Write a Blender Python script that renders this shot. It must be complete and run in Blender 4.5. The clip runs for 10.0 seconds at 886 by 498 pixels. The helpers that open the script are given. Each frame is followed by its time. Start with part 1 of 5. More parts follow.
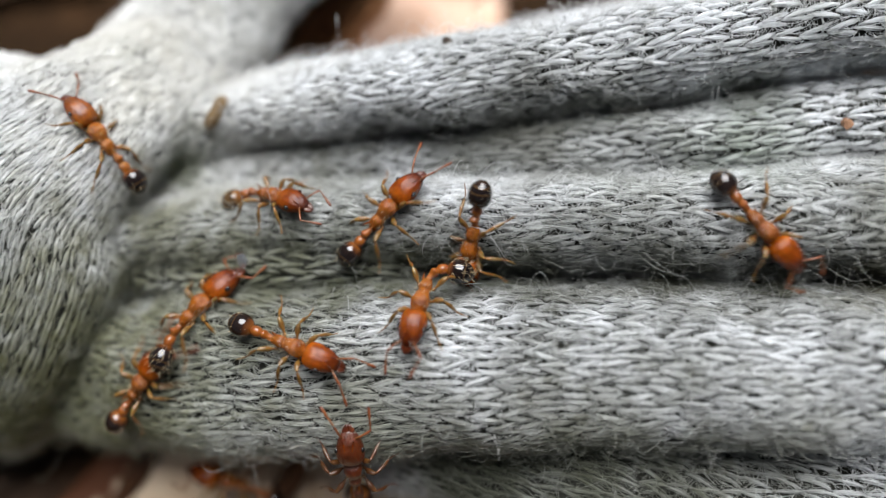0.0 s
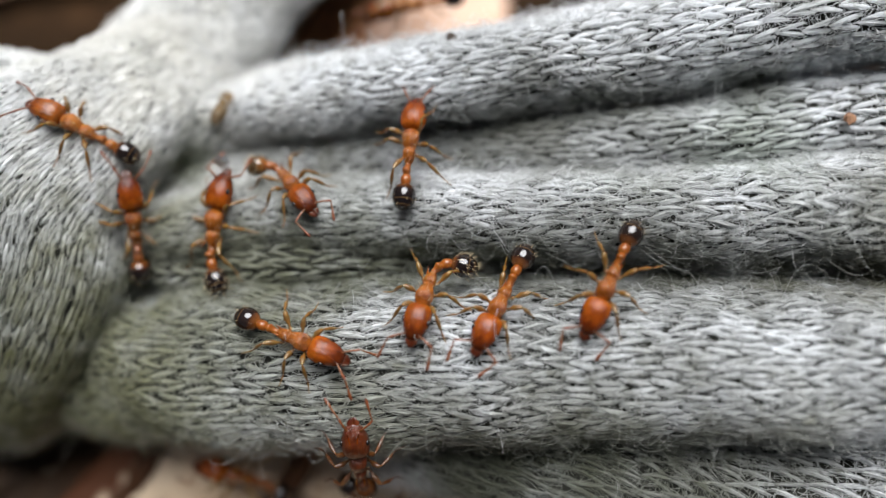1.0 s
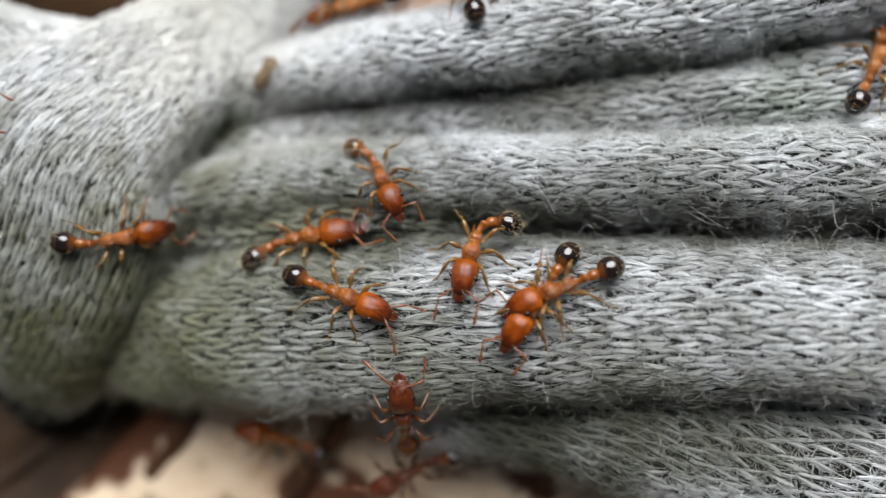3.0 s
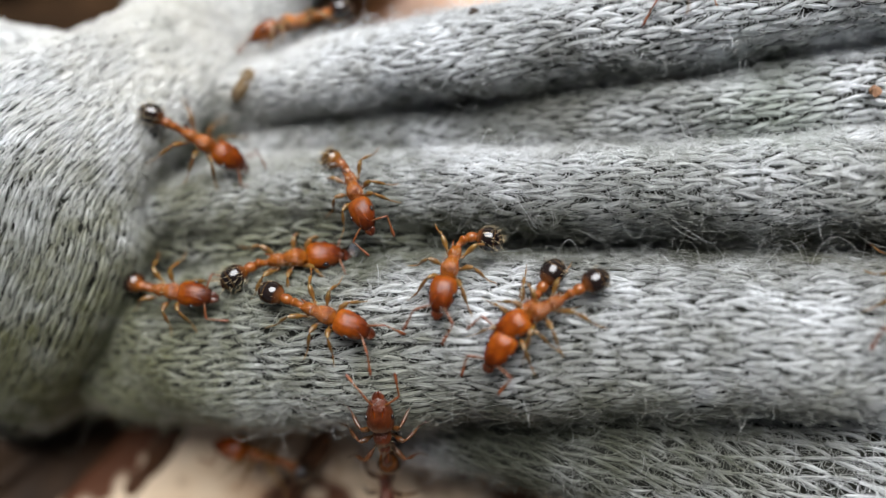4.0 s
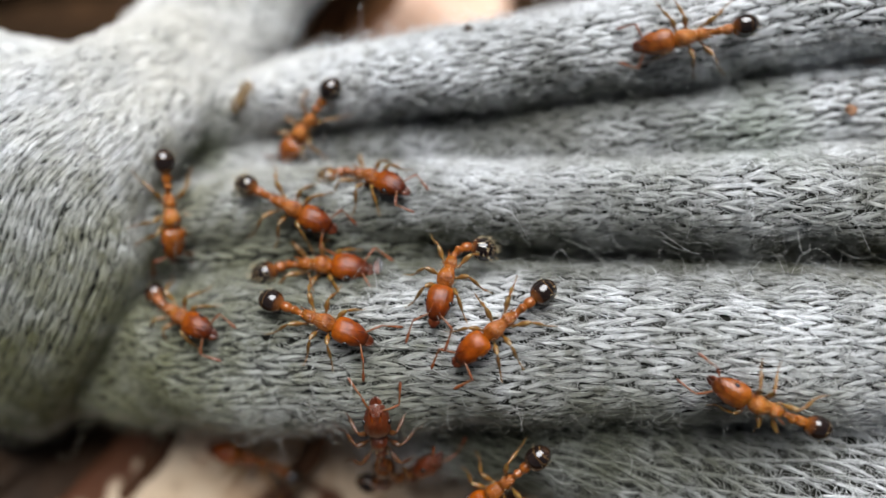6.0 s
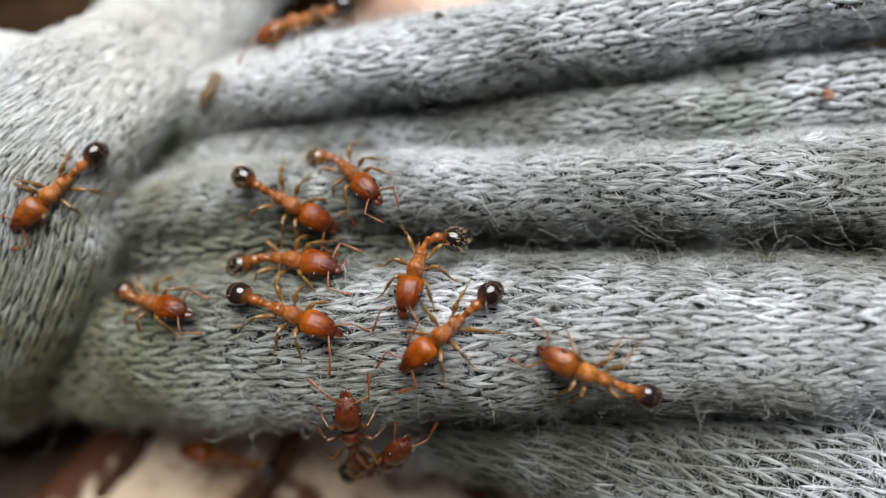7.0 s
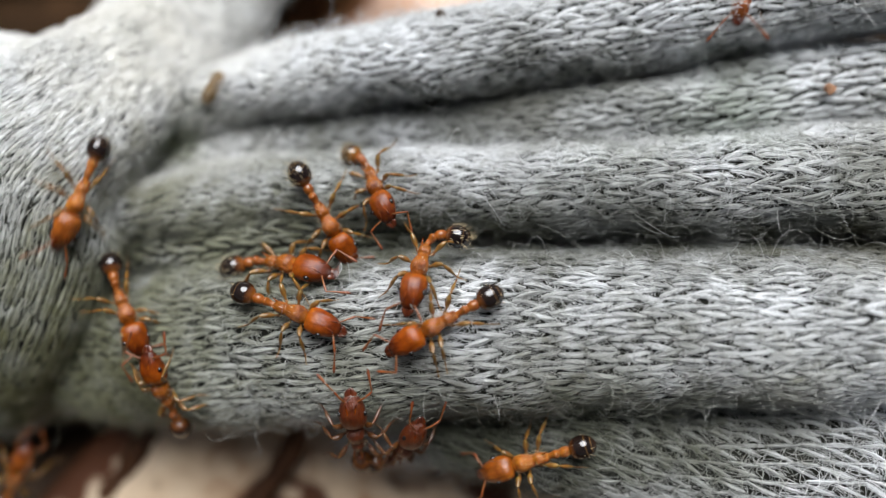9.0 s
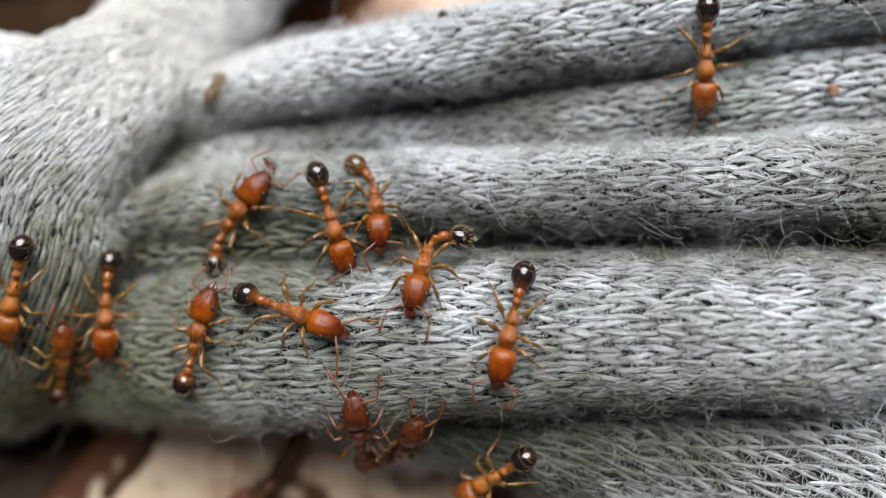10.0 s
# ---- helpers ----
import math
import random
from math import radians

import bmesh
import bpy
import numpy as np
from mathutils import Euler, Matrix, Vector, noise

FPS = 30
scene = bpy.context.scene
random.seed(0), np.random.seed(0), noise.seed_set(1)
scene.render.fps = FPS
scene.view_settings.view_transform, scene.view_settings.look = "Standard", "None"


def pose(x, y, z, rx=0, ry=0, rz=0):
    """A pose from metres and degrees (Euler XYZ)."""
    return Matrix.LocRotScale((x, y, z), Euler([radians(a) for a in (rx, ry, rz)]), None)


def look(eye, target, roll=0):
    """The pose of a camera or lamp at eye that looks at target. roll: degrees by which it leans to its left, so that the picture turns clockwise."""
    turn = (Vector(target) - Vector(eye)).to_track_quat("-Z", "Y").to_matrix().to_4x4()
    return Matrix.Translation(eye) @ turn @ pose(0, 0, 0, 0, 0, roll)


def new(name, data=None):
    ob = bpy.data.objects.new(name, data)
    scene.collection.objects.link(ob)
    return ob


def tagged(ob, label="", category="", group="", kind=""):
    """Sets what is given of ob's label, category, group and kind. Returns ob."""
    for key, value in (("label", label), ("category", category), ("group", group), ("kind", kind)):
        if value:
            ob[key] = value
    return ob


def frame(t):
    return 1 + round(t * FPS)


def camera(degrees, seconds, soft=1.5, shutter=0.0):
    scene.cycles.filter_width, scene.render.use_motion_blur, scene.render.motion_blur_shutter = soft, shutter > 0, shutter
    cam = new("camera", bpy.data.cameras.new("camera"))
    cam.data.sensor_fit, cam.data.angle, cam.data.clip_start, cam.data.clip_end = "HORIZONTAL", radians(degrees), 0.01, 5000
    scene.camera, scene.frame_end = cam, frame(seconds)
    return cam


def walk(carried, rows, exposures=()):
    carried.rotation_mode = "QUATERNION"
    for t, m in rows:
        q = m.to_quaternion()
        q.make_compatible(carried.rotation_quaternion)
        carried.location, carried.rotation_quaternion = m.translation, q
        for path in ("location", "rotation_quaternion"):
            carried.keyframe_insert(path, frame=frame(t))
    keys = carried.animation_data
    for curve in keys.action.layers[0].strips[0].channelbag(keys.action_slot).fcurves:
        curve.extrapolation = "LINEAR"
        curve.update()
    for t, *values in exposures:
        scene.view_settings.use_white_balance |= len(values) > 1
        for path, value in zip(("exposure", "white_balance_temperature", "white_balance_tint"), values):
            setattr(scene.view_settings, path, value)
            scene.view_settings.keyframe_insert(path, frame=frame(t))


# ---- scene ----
# All plan numbers below are millimetres; MM turns them into metres.
MM = 0.001
cam = camera(57.8, 10.0, soft=1.3, shutter=0.5)
cam.data.dof.use_dof = True
cam.data.dof.focus_distance = 22.2 * MM
cam.data.dof.aperture_fstop = 20.5
PATH = [
    (0.0, 0.000, -10.000, 31.000, 25.000, 0.000, 0.000),
    (0.5, -0.018, -10.058, 31.197, 24.774, 0.434, 0.155),
    (1.0, 0.024, -10.146, 31.102, 24.844, 0.339, 0.121),
    (1.5, -1.002, -10.577, 31.321, 24.596, 0.495, 0.071),
    (2.0, -1.358, -10.523, 31.437, 24.713, 0.556, 0.182),
    (2.5, -1.647, -10.674, 31.511, 24.804, 0.513, 0.186),
    (3.0, -1.203, -11.331, 30.924, 24.797, 0.369, 0.288),
    (3.2, -0.797, -11.317, 30.658, 24.700, 0.372, 0.352),
    (4.3, -0.626, -10.668, 30.843, 25.038, 0.475, -0.032),
    (4.5, -1.780, -10.862, 31.501, 25.543, -0.179, -0.190),
    (5.0, -1.815, -10.973, 31.741, 25.630, -1.231, -0.525),
    (5.5, -1.499, -10.862, 31.623, 25.428, -1.226, -0.510),
    (6.0, -1.185, -10.997, 31.417, 25.309, -1.172, -0.458),
    (6.2, -0.818, -11.176, 31.097, 25.266, -1.297, -0.548),
    (7.3, -0.251, -11.031, 30.954, 25.148, -0.775, -1.016),
    (7.5, -0.189, -11.069, 30.845, 25.114, -0.862, -1.068),
    (8.0, -0.158, -11.114, 30.802, 25.332, -0.770, -1.168),
    (8.5, -0.385, -11.094, 30.953, 25.390, -0.786, -1.297),
    (9.0, -0.454, -11.134, 30.956, 25.256, -0.764, -1.373),
    (9.5, -0.419, -11.126, 30.911, 25.304, -0.736, -1.334),
    (10.0, -0.499, -11.050, 30.991, 25.129, -0.710, -1.331),
]
walk(cam, [(t, pose(x * MM, y * MM, z * MM, rx, ry, rz)) for t, x, y, z, rx, ry, rz in PATH])

# ---- sky and daylight ----
world = bpy.data.worlds.new("overcast_sky")
scene.world = world
world.use_nodes = True
wt = world.node_tree
sky = wt.nodes.new("ShaderNodeTexSky")
sky.sky_type = "NISHITA"
sky.sun_disc = False
sky.sun_elevation = radians(69)
sky.sun_rotation = radians(5)
sky.dust_density = 4.0
grey = wt.nodes.new("ShaderNodeHueSaturation")
grey.inputs["Saturation"].default_value = 0.5  # cloud veil
wt.links.new(sky.outputs["Color"], grey.inputs["Color"])
wt.links.new(grey.outputs["Color"], wt.nodes["Background"].inputs["Color"])
wt.nodes["Background"].inputs["Strength"].default_value = 0.007
sun_data = bpy.data.lights.new("sun", "SUN")
sun_data.energy = 1.5
sun_data.angle = radians(50)
sun_data.color = (0.985, 0.995, 1.02)
sun = new("sun", sun_data)
sun.matrix_world = look((0.006, 0.068, 0.186), (0, 0, 0.008))
scene.view_settings.exposure = 2.16


# ---- materials ----
class Mat:
    """A node material with short ways to add nodes."""

    def __init__(self, name, rough=0.6, spec=0.3):
        self.m = bpy.data.materials.new(name)
        self.m.use_nodes = True
        self.t = self.m.node_tree
        self.b = self.t.nodes["Principled BSDF"]
        self.b.inputs["Roughness"].default_value = rough
        self.b.inputs["Specular IOR Level"].default_value = spec
        self.xyz = self.node("ShaderNodeTexCoord")

    def node(self, kind, **inputs):
        n = self.t.nodes.new(kind)
        for key, value in inputs.items():
            self.put(n, key.replace("_", " "), value)
        return n

    def put(self, n, key, value):
        if isinstance(value, bpy.types.NodeSocket):
            self.t.links.new(value, n.inputs[key])
        else:
            n.inputs[key].default_value = value

    def noise(self, scale, detail=4.0, rough=0.55, space="Object", stretch=None):
        vec = self.xyz.outputs[space]
        if stretch:
            mp = self.node("ShaderNodeMapping", Vector=vec, Scale=stretch)
            vec = mp.outputs["Vector"]
        n = self.node("ShaderNodeTexNoise", Vector=vec, Scale=scale, Detail=detail, Roughness=rough)
        return n.outputs["Fac"]

    def ramp(self, fac, stops):
        r = self.node("ShaderNodeValToRGB", Fac=fac)
        e = r.color_ramp.elements
        while len(e) < len(stops):
            e.new(0.5)
        for el, (pos, col) in zip(e, stops):
            el.position, el.color = pos, (*col, 1.0)
        return r.outputs["Color"]

    def mix(self, fac, a, b, mode="MIX"):
        n = self.t.nodes.new("ShaderNodeMix")
        n.data_type, n.blend_type = "RGBA", mode
        for key, value in ((0, fac), (6, a), (7, b)):
            if isinstance(value, bpy.types.NodeSocket):
                self.t.links.new(value, n.inputs[key])
            else:
                n.inputs[key].default_value = value if key == 0 else (*value, 1.0)
        return n.outputs[2]

    def bump(self, fac, strength, distance):
        n = self.node("ShaderNodeBump", Height=fac, Strength=strength, Distance=distance)
        self.t.links.new(n.outputs["Normal"], self.b.inputs["Normal"])

    def colour(self, value):
        self.put(self.b, "Base Color", value if isinstance(value, bpy.types.NodeSocket) else (*value, 1.0))
        return self


# blots on the knit: algae and soil, plus crease shade painted as dark tone
STAINS_AND_SHADE = [
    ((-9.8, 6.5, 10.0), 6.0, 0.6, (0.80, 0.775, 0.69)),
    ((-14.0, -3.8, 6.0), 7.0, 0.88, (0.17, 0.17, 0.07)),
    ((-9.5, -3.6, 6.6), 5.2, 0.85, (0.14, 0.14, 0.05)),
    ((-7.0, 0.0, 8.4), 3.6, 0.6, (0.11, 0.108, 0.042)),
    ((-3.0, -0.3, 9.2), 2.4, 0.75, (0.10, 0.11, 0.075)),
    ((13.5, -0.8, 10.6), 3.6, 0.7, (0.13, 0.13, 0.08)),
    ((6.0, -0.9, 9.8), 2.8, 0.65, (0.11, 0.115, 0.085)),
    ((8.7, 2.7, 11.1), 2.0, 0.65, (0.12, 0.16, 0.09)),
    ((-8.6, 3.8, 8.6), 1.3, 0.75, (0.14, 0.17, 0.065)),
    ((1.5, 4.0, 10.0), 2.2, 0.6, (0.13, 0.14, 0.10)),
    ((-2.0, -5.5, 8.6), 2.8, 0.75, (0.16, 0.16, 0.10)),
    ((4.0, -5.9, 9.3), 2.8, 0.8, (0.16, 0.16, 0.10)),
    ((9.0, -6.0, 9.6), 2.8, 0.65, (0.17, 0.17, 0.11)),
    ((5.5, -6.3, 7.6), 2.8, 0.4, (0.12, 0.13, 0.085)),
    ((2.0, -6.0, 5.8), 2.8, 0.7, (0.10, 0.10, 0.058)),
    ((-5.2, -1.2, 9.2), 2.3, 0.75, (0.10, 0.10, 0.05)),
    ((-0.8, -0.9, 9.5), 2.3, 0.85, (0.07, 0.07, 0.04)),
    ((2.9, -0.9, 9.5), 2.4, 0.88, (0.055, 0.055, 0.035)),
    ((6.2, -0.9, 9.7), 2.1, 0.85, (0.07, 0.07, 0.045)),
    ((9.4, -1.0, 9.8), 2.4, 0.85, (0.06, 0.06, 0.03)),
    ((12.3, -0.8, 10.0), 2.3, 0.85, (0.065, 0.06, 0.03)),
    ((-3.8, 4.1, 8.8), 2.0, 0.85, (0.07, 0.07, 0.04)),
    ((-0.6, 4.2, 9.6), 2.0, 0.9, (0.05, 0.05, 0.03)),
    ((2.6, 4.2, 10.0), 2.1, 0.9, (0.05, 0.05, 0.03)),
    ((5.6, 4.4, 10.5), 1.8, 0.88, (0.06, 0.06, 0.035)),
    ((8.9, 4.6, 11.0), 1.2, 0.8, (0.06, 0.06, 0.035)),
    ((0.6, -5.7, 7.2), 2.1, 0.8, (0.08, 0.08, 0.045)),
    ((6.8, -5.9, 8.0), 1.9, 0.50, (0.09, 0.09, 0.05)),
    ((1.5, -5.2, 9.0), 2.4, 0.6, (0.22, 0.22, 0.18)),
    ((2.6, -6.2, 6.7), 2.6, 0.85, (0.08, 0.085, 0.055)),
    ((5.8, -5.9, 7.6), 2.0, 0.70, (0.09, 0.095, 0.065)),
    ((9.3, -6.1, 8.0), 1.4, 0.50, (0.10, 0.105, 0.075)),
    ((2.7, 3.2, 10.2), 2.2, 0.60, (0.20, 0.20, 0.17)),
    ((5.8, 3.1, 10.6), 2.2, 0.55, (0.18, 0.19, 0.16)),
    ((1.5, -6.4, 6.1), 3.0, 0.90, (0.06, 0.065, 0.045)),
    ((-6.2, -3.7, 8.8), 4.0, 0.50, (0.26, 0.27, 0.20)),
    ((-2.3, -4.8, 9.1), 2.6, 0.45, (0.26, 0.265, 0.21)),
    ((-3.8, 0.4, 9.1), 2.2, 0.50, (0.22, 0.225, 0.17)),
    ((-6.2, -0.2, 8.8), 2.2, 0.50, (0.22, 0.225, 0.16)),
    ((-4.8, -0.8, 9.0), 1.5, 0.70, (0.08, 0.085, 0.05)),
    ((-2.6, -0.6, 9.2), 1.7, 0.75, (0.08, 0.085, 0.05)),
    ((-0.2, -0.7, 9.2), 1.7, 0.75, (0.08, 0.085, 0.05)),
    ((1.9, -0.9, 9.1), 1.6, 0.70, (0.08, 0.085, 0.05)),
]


def yarn_material(name, light, mid, dirt):
    """Undyed cotton: pale fibres with grey soiling, patches of algae green and painted crease shade."""
    m = Mat(name, rough=0.85, spec=0.12)
    m.b.inputs["Subsurface Weight"].default_value = 0.25
    m.b.inputs["Subsurface Radius"].default_value = (1.0, 1.0, 1.0)
    m.b.inputs["Subsurface Scale"].default_value = 0.00012
    island = m.node("ShaderNodeNewGeometry").outputs["Random Per Island"]
    # one yarn in eight is grey with soil
    base = m.ramp(island, [(0.0, tuple(0.42 * q for q in mid)), (0.06, tuple(0.55 * q for q in mid)), (0.13, mid), (1.0, light)])
    soil = m.ramp(m.noise(420.0, 5.0, 0.62), [(0.36, (0.0, 0.0, 0.0)), (0.66, (1.0, 1.0, 1.0))])
    base = m.mix(soil, m.mix(0.38, base, dirt), base)
    green = m.ramp(m.noise(230.0, 3.0), [(0.54, (0.0, 0.0, 0.0)), (0.74, (0.4, 0.4, 0.4))])
    base = m.mix(green, base, (0.21, 0.23, 0.15))
    grime = m.ramp(m.noise(1900.0, 4.0, 0.6), [(0.33, (0.62, 0.62, 0.62)), (0.45, (0.0, 0.0, 0.0))])
    base = m.mix(grime, base, dirt)
    # stains of algae and soil, and crease shade painted in, ragged at the edge
    for (x, y, z), reach, much, tone in STAINS_AND_SHADE:
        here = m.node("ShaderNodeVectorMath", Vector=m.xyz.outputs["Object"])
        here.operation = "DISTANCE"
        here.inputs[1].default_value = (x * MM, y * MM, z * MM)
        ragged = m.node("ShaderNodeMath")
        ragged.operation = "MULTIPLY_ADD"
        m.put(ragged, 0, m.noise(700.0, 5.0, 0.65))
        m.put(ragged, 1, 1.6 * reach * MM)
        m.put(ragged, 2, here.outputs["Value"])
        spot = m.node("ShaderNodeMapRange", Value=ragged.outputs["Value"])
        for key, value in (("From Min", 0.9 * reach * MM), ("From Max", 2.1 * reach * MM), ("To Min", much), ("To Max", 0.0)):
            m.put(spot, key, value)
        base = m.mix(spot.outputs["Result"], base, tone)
    m.colour(base)
    m.bump(m.noise(9000.0, 3.0, 0.6), 0.35, 0.00003)
    return m.m


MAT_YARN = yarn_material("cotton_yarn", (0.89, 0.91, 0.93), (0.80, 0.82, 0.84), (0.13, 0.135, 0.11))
# skin under the yarn, near black: shade between stitches put into its colour
depth = Mat("cotton_gap_shade", rough=0.9, spec=0.05)
MAT_GAP_SHADE = depth.colour(depth.ramp(depth.noise(900.0), [(0.3, (0.010, 0.010, 0.008)), (0.7, (0.03, 0.03, 0.025))])).m
MAT_FUZZ = yarn_material("cotton_fibre", (0.87, 0.89, 0.91), (0.79, 0.81, 0.82), (0.42, 0.42, 0.38))


# ---- building helpers ----
def mesh_of(name, verts, faces, material=None, smooth=True):
    me = bpy.data.meshes.new(name)
    me.from_pydata([tuple(v) for v in verts] if not isinstance(verts, np.ndarray) else verts.tolist(), [],
                   faces if not isinstance(faces, np.ndarray) else faces.tolist())
    if smooth:
        me.shade_smooth()
    if material:
        me.materials.append(material)
    me.update()
    return me


def part(name, me, parent, label="", m=None):
    """Links a mesh as one object under a thing or a part."""
    ob = new(name, me)
    ob.parent = parent
    if m is not None:
        ob.matrix_basis = m
    return tagged(ob, label)


def unit(v):
    return v / np.maximum(np.linalg.norm(v, axis=-1, keepdims=True), 1e-12)


class Fold:
    """A soft roll of cloth: a centre line with half-widths across and towards the eye, all in millimetres."""

    def __init__(self, rows, facing, seed, wobble=0.10, square=2.0):
        rows = np.array(rows, float)
        d = np.r_[0, np.cumsum(np.linalg.norm(np.diff(rows[:, :3], axis=0), axis=1))]
        self.length = d[-1]
        n = int(self.length / 0.15) + 2
        self.s = np.linspace(0, self.length, n)
        cols = []
        for k in range(5):
            m = np.gradient(rows[:, k], d)
            i = np.clip(np.searchsorted(d, self.s) - 1, 0, len(d) - 2)
            h = d[i + 1] - d[i]
            u = (self.s - d[i]) / h
            cols.append((2 * u**3 - 3 * u**2 + 1) * rows[i, k] + (u**3 - 2 * u**2 + u) * h * m[i]
                        + (3 * u**2 - 2 * u**3) * rows[i + 1, k] + (u**3 - u**2) * h * m[i + 1])
        self.c = np.array(cols[:3]).T
        self.ra, self.rb = np.maximum(cols[3], 0.2), np.maximum(cols[4], 0.2)
        tan = unit(np.gradient(self.c, self.s, axis=0))
        f = np.array(facing, float)
        self.n = unit(f - tan * (tan @ f)[:, None])
        self.b = np.cross(tan, self.n)
        self.tan = tan
        rng = np.random.default_rng(seed)
        self.waves = [(rng.uniform(0.25, 1.6), rng.integers(1, 5), rng.uniform(0, 6.28), rng.uniform(0.3, 1.0)) for _ in range(9)]
        self.wobble = wobble
        # even steps round the section: square above 2 flattens the roll's top
        self.pow = 2.0 / square
        t = np.linspace(0, 2 * np.pi, 721)
        ca, sa = np.cos(t), np.sin(t)
        x = np.mean(self.ra) * np.sign(ca) * np.abs(ca) ** self.pow
        y = np.mean(self.rb) * np.sign(sa) * np.abs(sa) ** self.pow
        arc = np.r_[0, np.cumsum(np.hypot(np.diff(x), np.diff(y)))]
        self.even, self.turns = arc / arc[-1] * 2 * np.pi, t
        self.rad = arc[-1] / (2 * np.pi)
        self.rng = rng

    def at(self, s, a, lift=0.0):
        """Points at the length s and the turn a (a = pi / 2 faces the eye), lifted off the surface."""
        cols = lambda arr: np.stack([np.interp(s, self.s, arr[:, k]) for k in range(3)], -1)
        c, n, b = cols(self.c), cols(self.n), cols(self.b)
        ra, rb = np.interp(s, self.s, self.ra), np.interp(s, self.s, self.rb)
        w = sum(g * np.sin(q * s + k * a + p) for q, k, p, g in self.waves) * self.wobble / 2.5
        t = np.interp(np.mod(a, 2 * np.pi), self.even, self.turns)
        ca, sa = np.cos(t), np.sin(t)
        nx, ny = (np.sign(q) * np.abs(q) ** (2.0 - self.pow) for q in (ca, sa))
        ca, sa = (np.sign(q) * np.abs(q) ** self.pow for q in (ca, sa))
        out = unit(b * (nx / ra)[..., None] + n * (ny / rb)[..., None])
        p = c + b * (ca * ra)[..., None] + n * (sa * rb)[..., None]
        return p + out * (w + lift)[..., None], out

    def skin(self, sides=72):
        a = np.linspace(0, 2 * np.pi, sides, endpoint=False)
        s = self.s[::2]
        S, A = np.meshgrid(s, a, indexing="ij")
        p, _ = self.at(S, A, np.full(S.shape, -0.03))
        i, j = np.meshgrid(np.arange(len(s) - 1), np.arange(sides), indexing="ij")
        k = (j + 1) % sides
        q = np.stack([i * sides + j, (i + 1) * sides + j, (i + 1) * sides + k, i * sides + k], -1).reshape(-1, 4).tolist()
        q += [list(range(sides)), list(range((len(s) - 1) * sides, len(s) * sides))[::-1]]
        return p.reshape(-1, 3) * MM, q


def tubes(paths, radii, sides):
    """Many thin tubes at once: paths (n, k, 3) and radii (n, k) in millimetres, as vertex and face arrays."""
    n, k, _ = paths.shape
    tan = unit(np.gradient(paths, axis=1))
    ref = np.zeros_like(tan)
    ref[..., 2] = 1.0
    ref[np.abs(tan[..., 2]) > 0.9] = (1.0, 0.0, 0.0)
    u = unit(np.cross(tan, ref))
    v = np.cross(tan, u)
    ang = np.linspace(0, 2 * np.pi, sides, endpoint=False)
    ring = u[:, :, None] * np.cos(ang)[:, None] + v[:, :, None] * np.sin(ang)[:, None]
    verts = paths[:, :, None] + ring * radii[:, :, None, None]
    t, i, j = np.meshgrid(np.arange(n), np.arange(k - 1), np.arange(sides), indexing="ij")
    j2 = (j + 1) % sides
    at = lambda ii, jj: (t * k + ii) * sides + jj
    faces = np.stack([at(i, j), at(i, j2), at(i + 1, j2), at(i + 1, j)], -1).reshape(-1, 4)
    return verts.reshape(-1, 3) * MM, faces


def fast_mesh(name, verts, faces, material):
    me = bpy.data.meshes.new(name)
    k = faces.shape[1]
    me.vertices.add(len(verts))
    me.vertices.foreach_set("co", np.ascontiguousarray(verts, np.float32).ravel())
    me.loops.add(faces.size)
    me.loops.foreach_set("vertex_index", faces.astype(np.int32).ravel())
    me.polygons.add(len(faces))
    me.polygons.foreach_set("loop_start", np.arange(0, faces.size, k, dtype=np.int32))
    me.polygons.foreach_set("use_smooth", np.ones(len(faces), bool))
    me.materials.append(material)
    me.update(calc_edges=True)
    me.validate()
    return me


WALE, LOOP = 0.26, 1.02  # a yarn leg's width and a loop's length


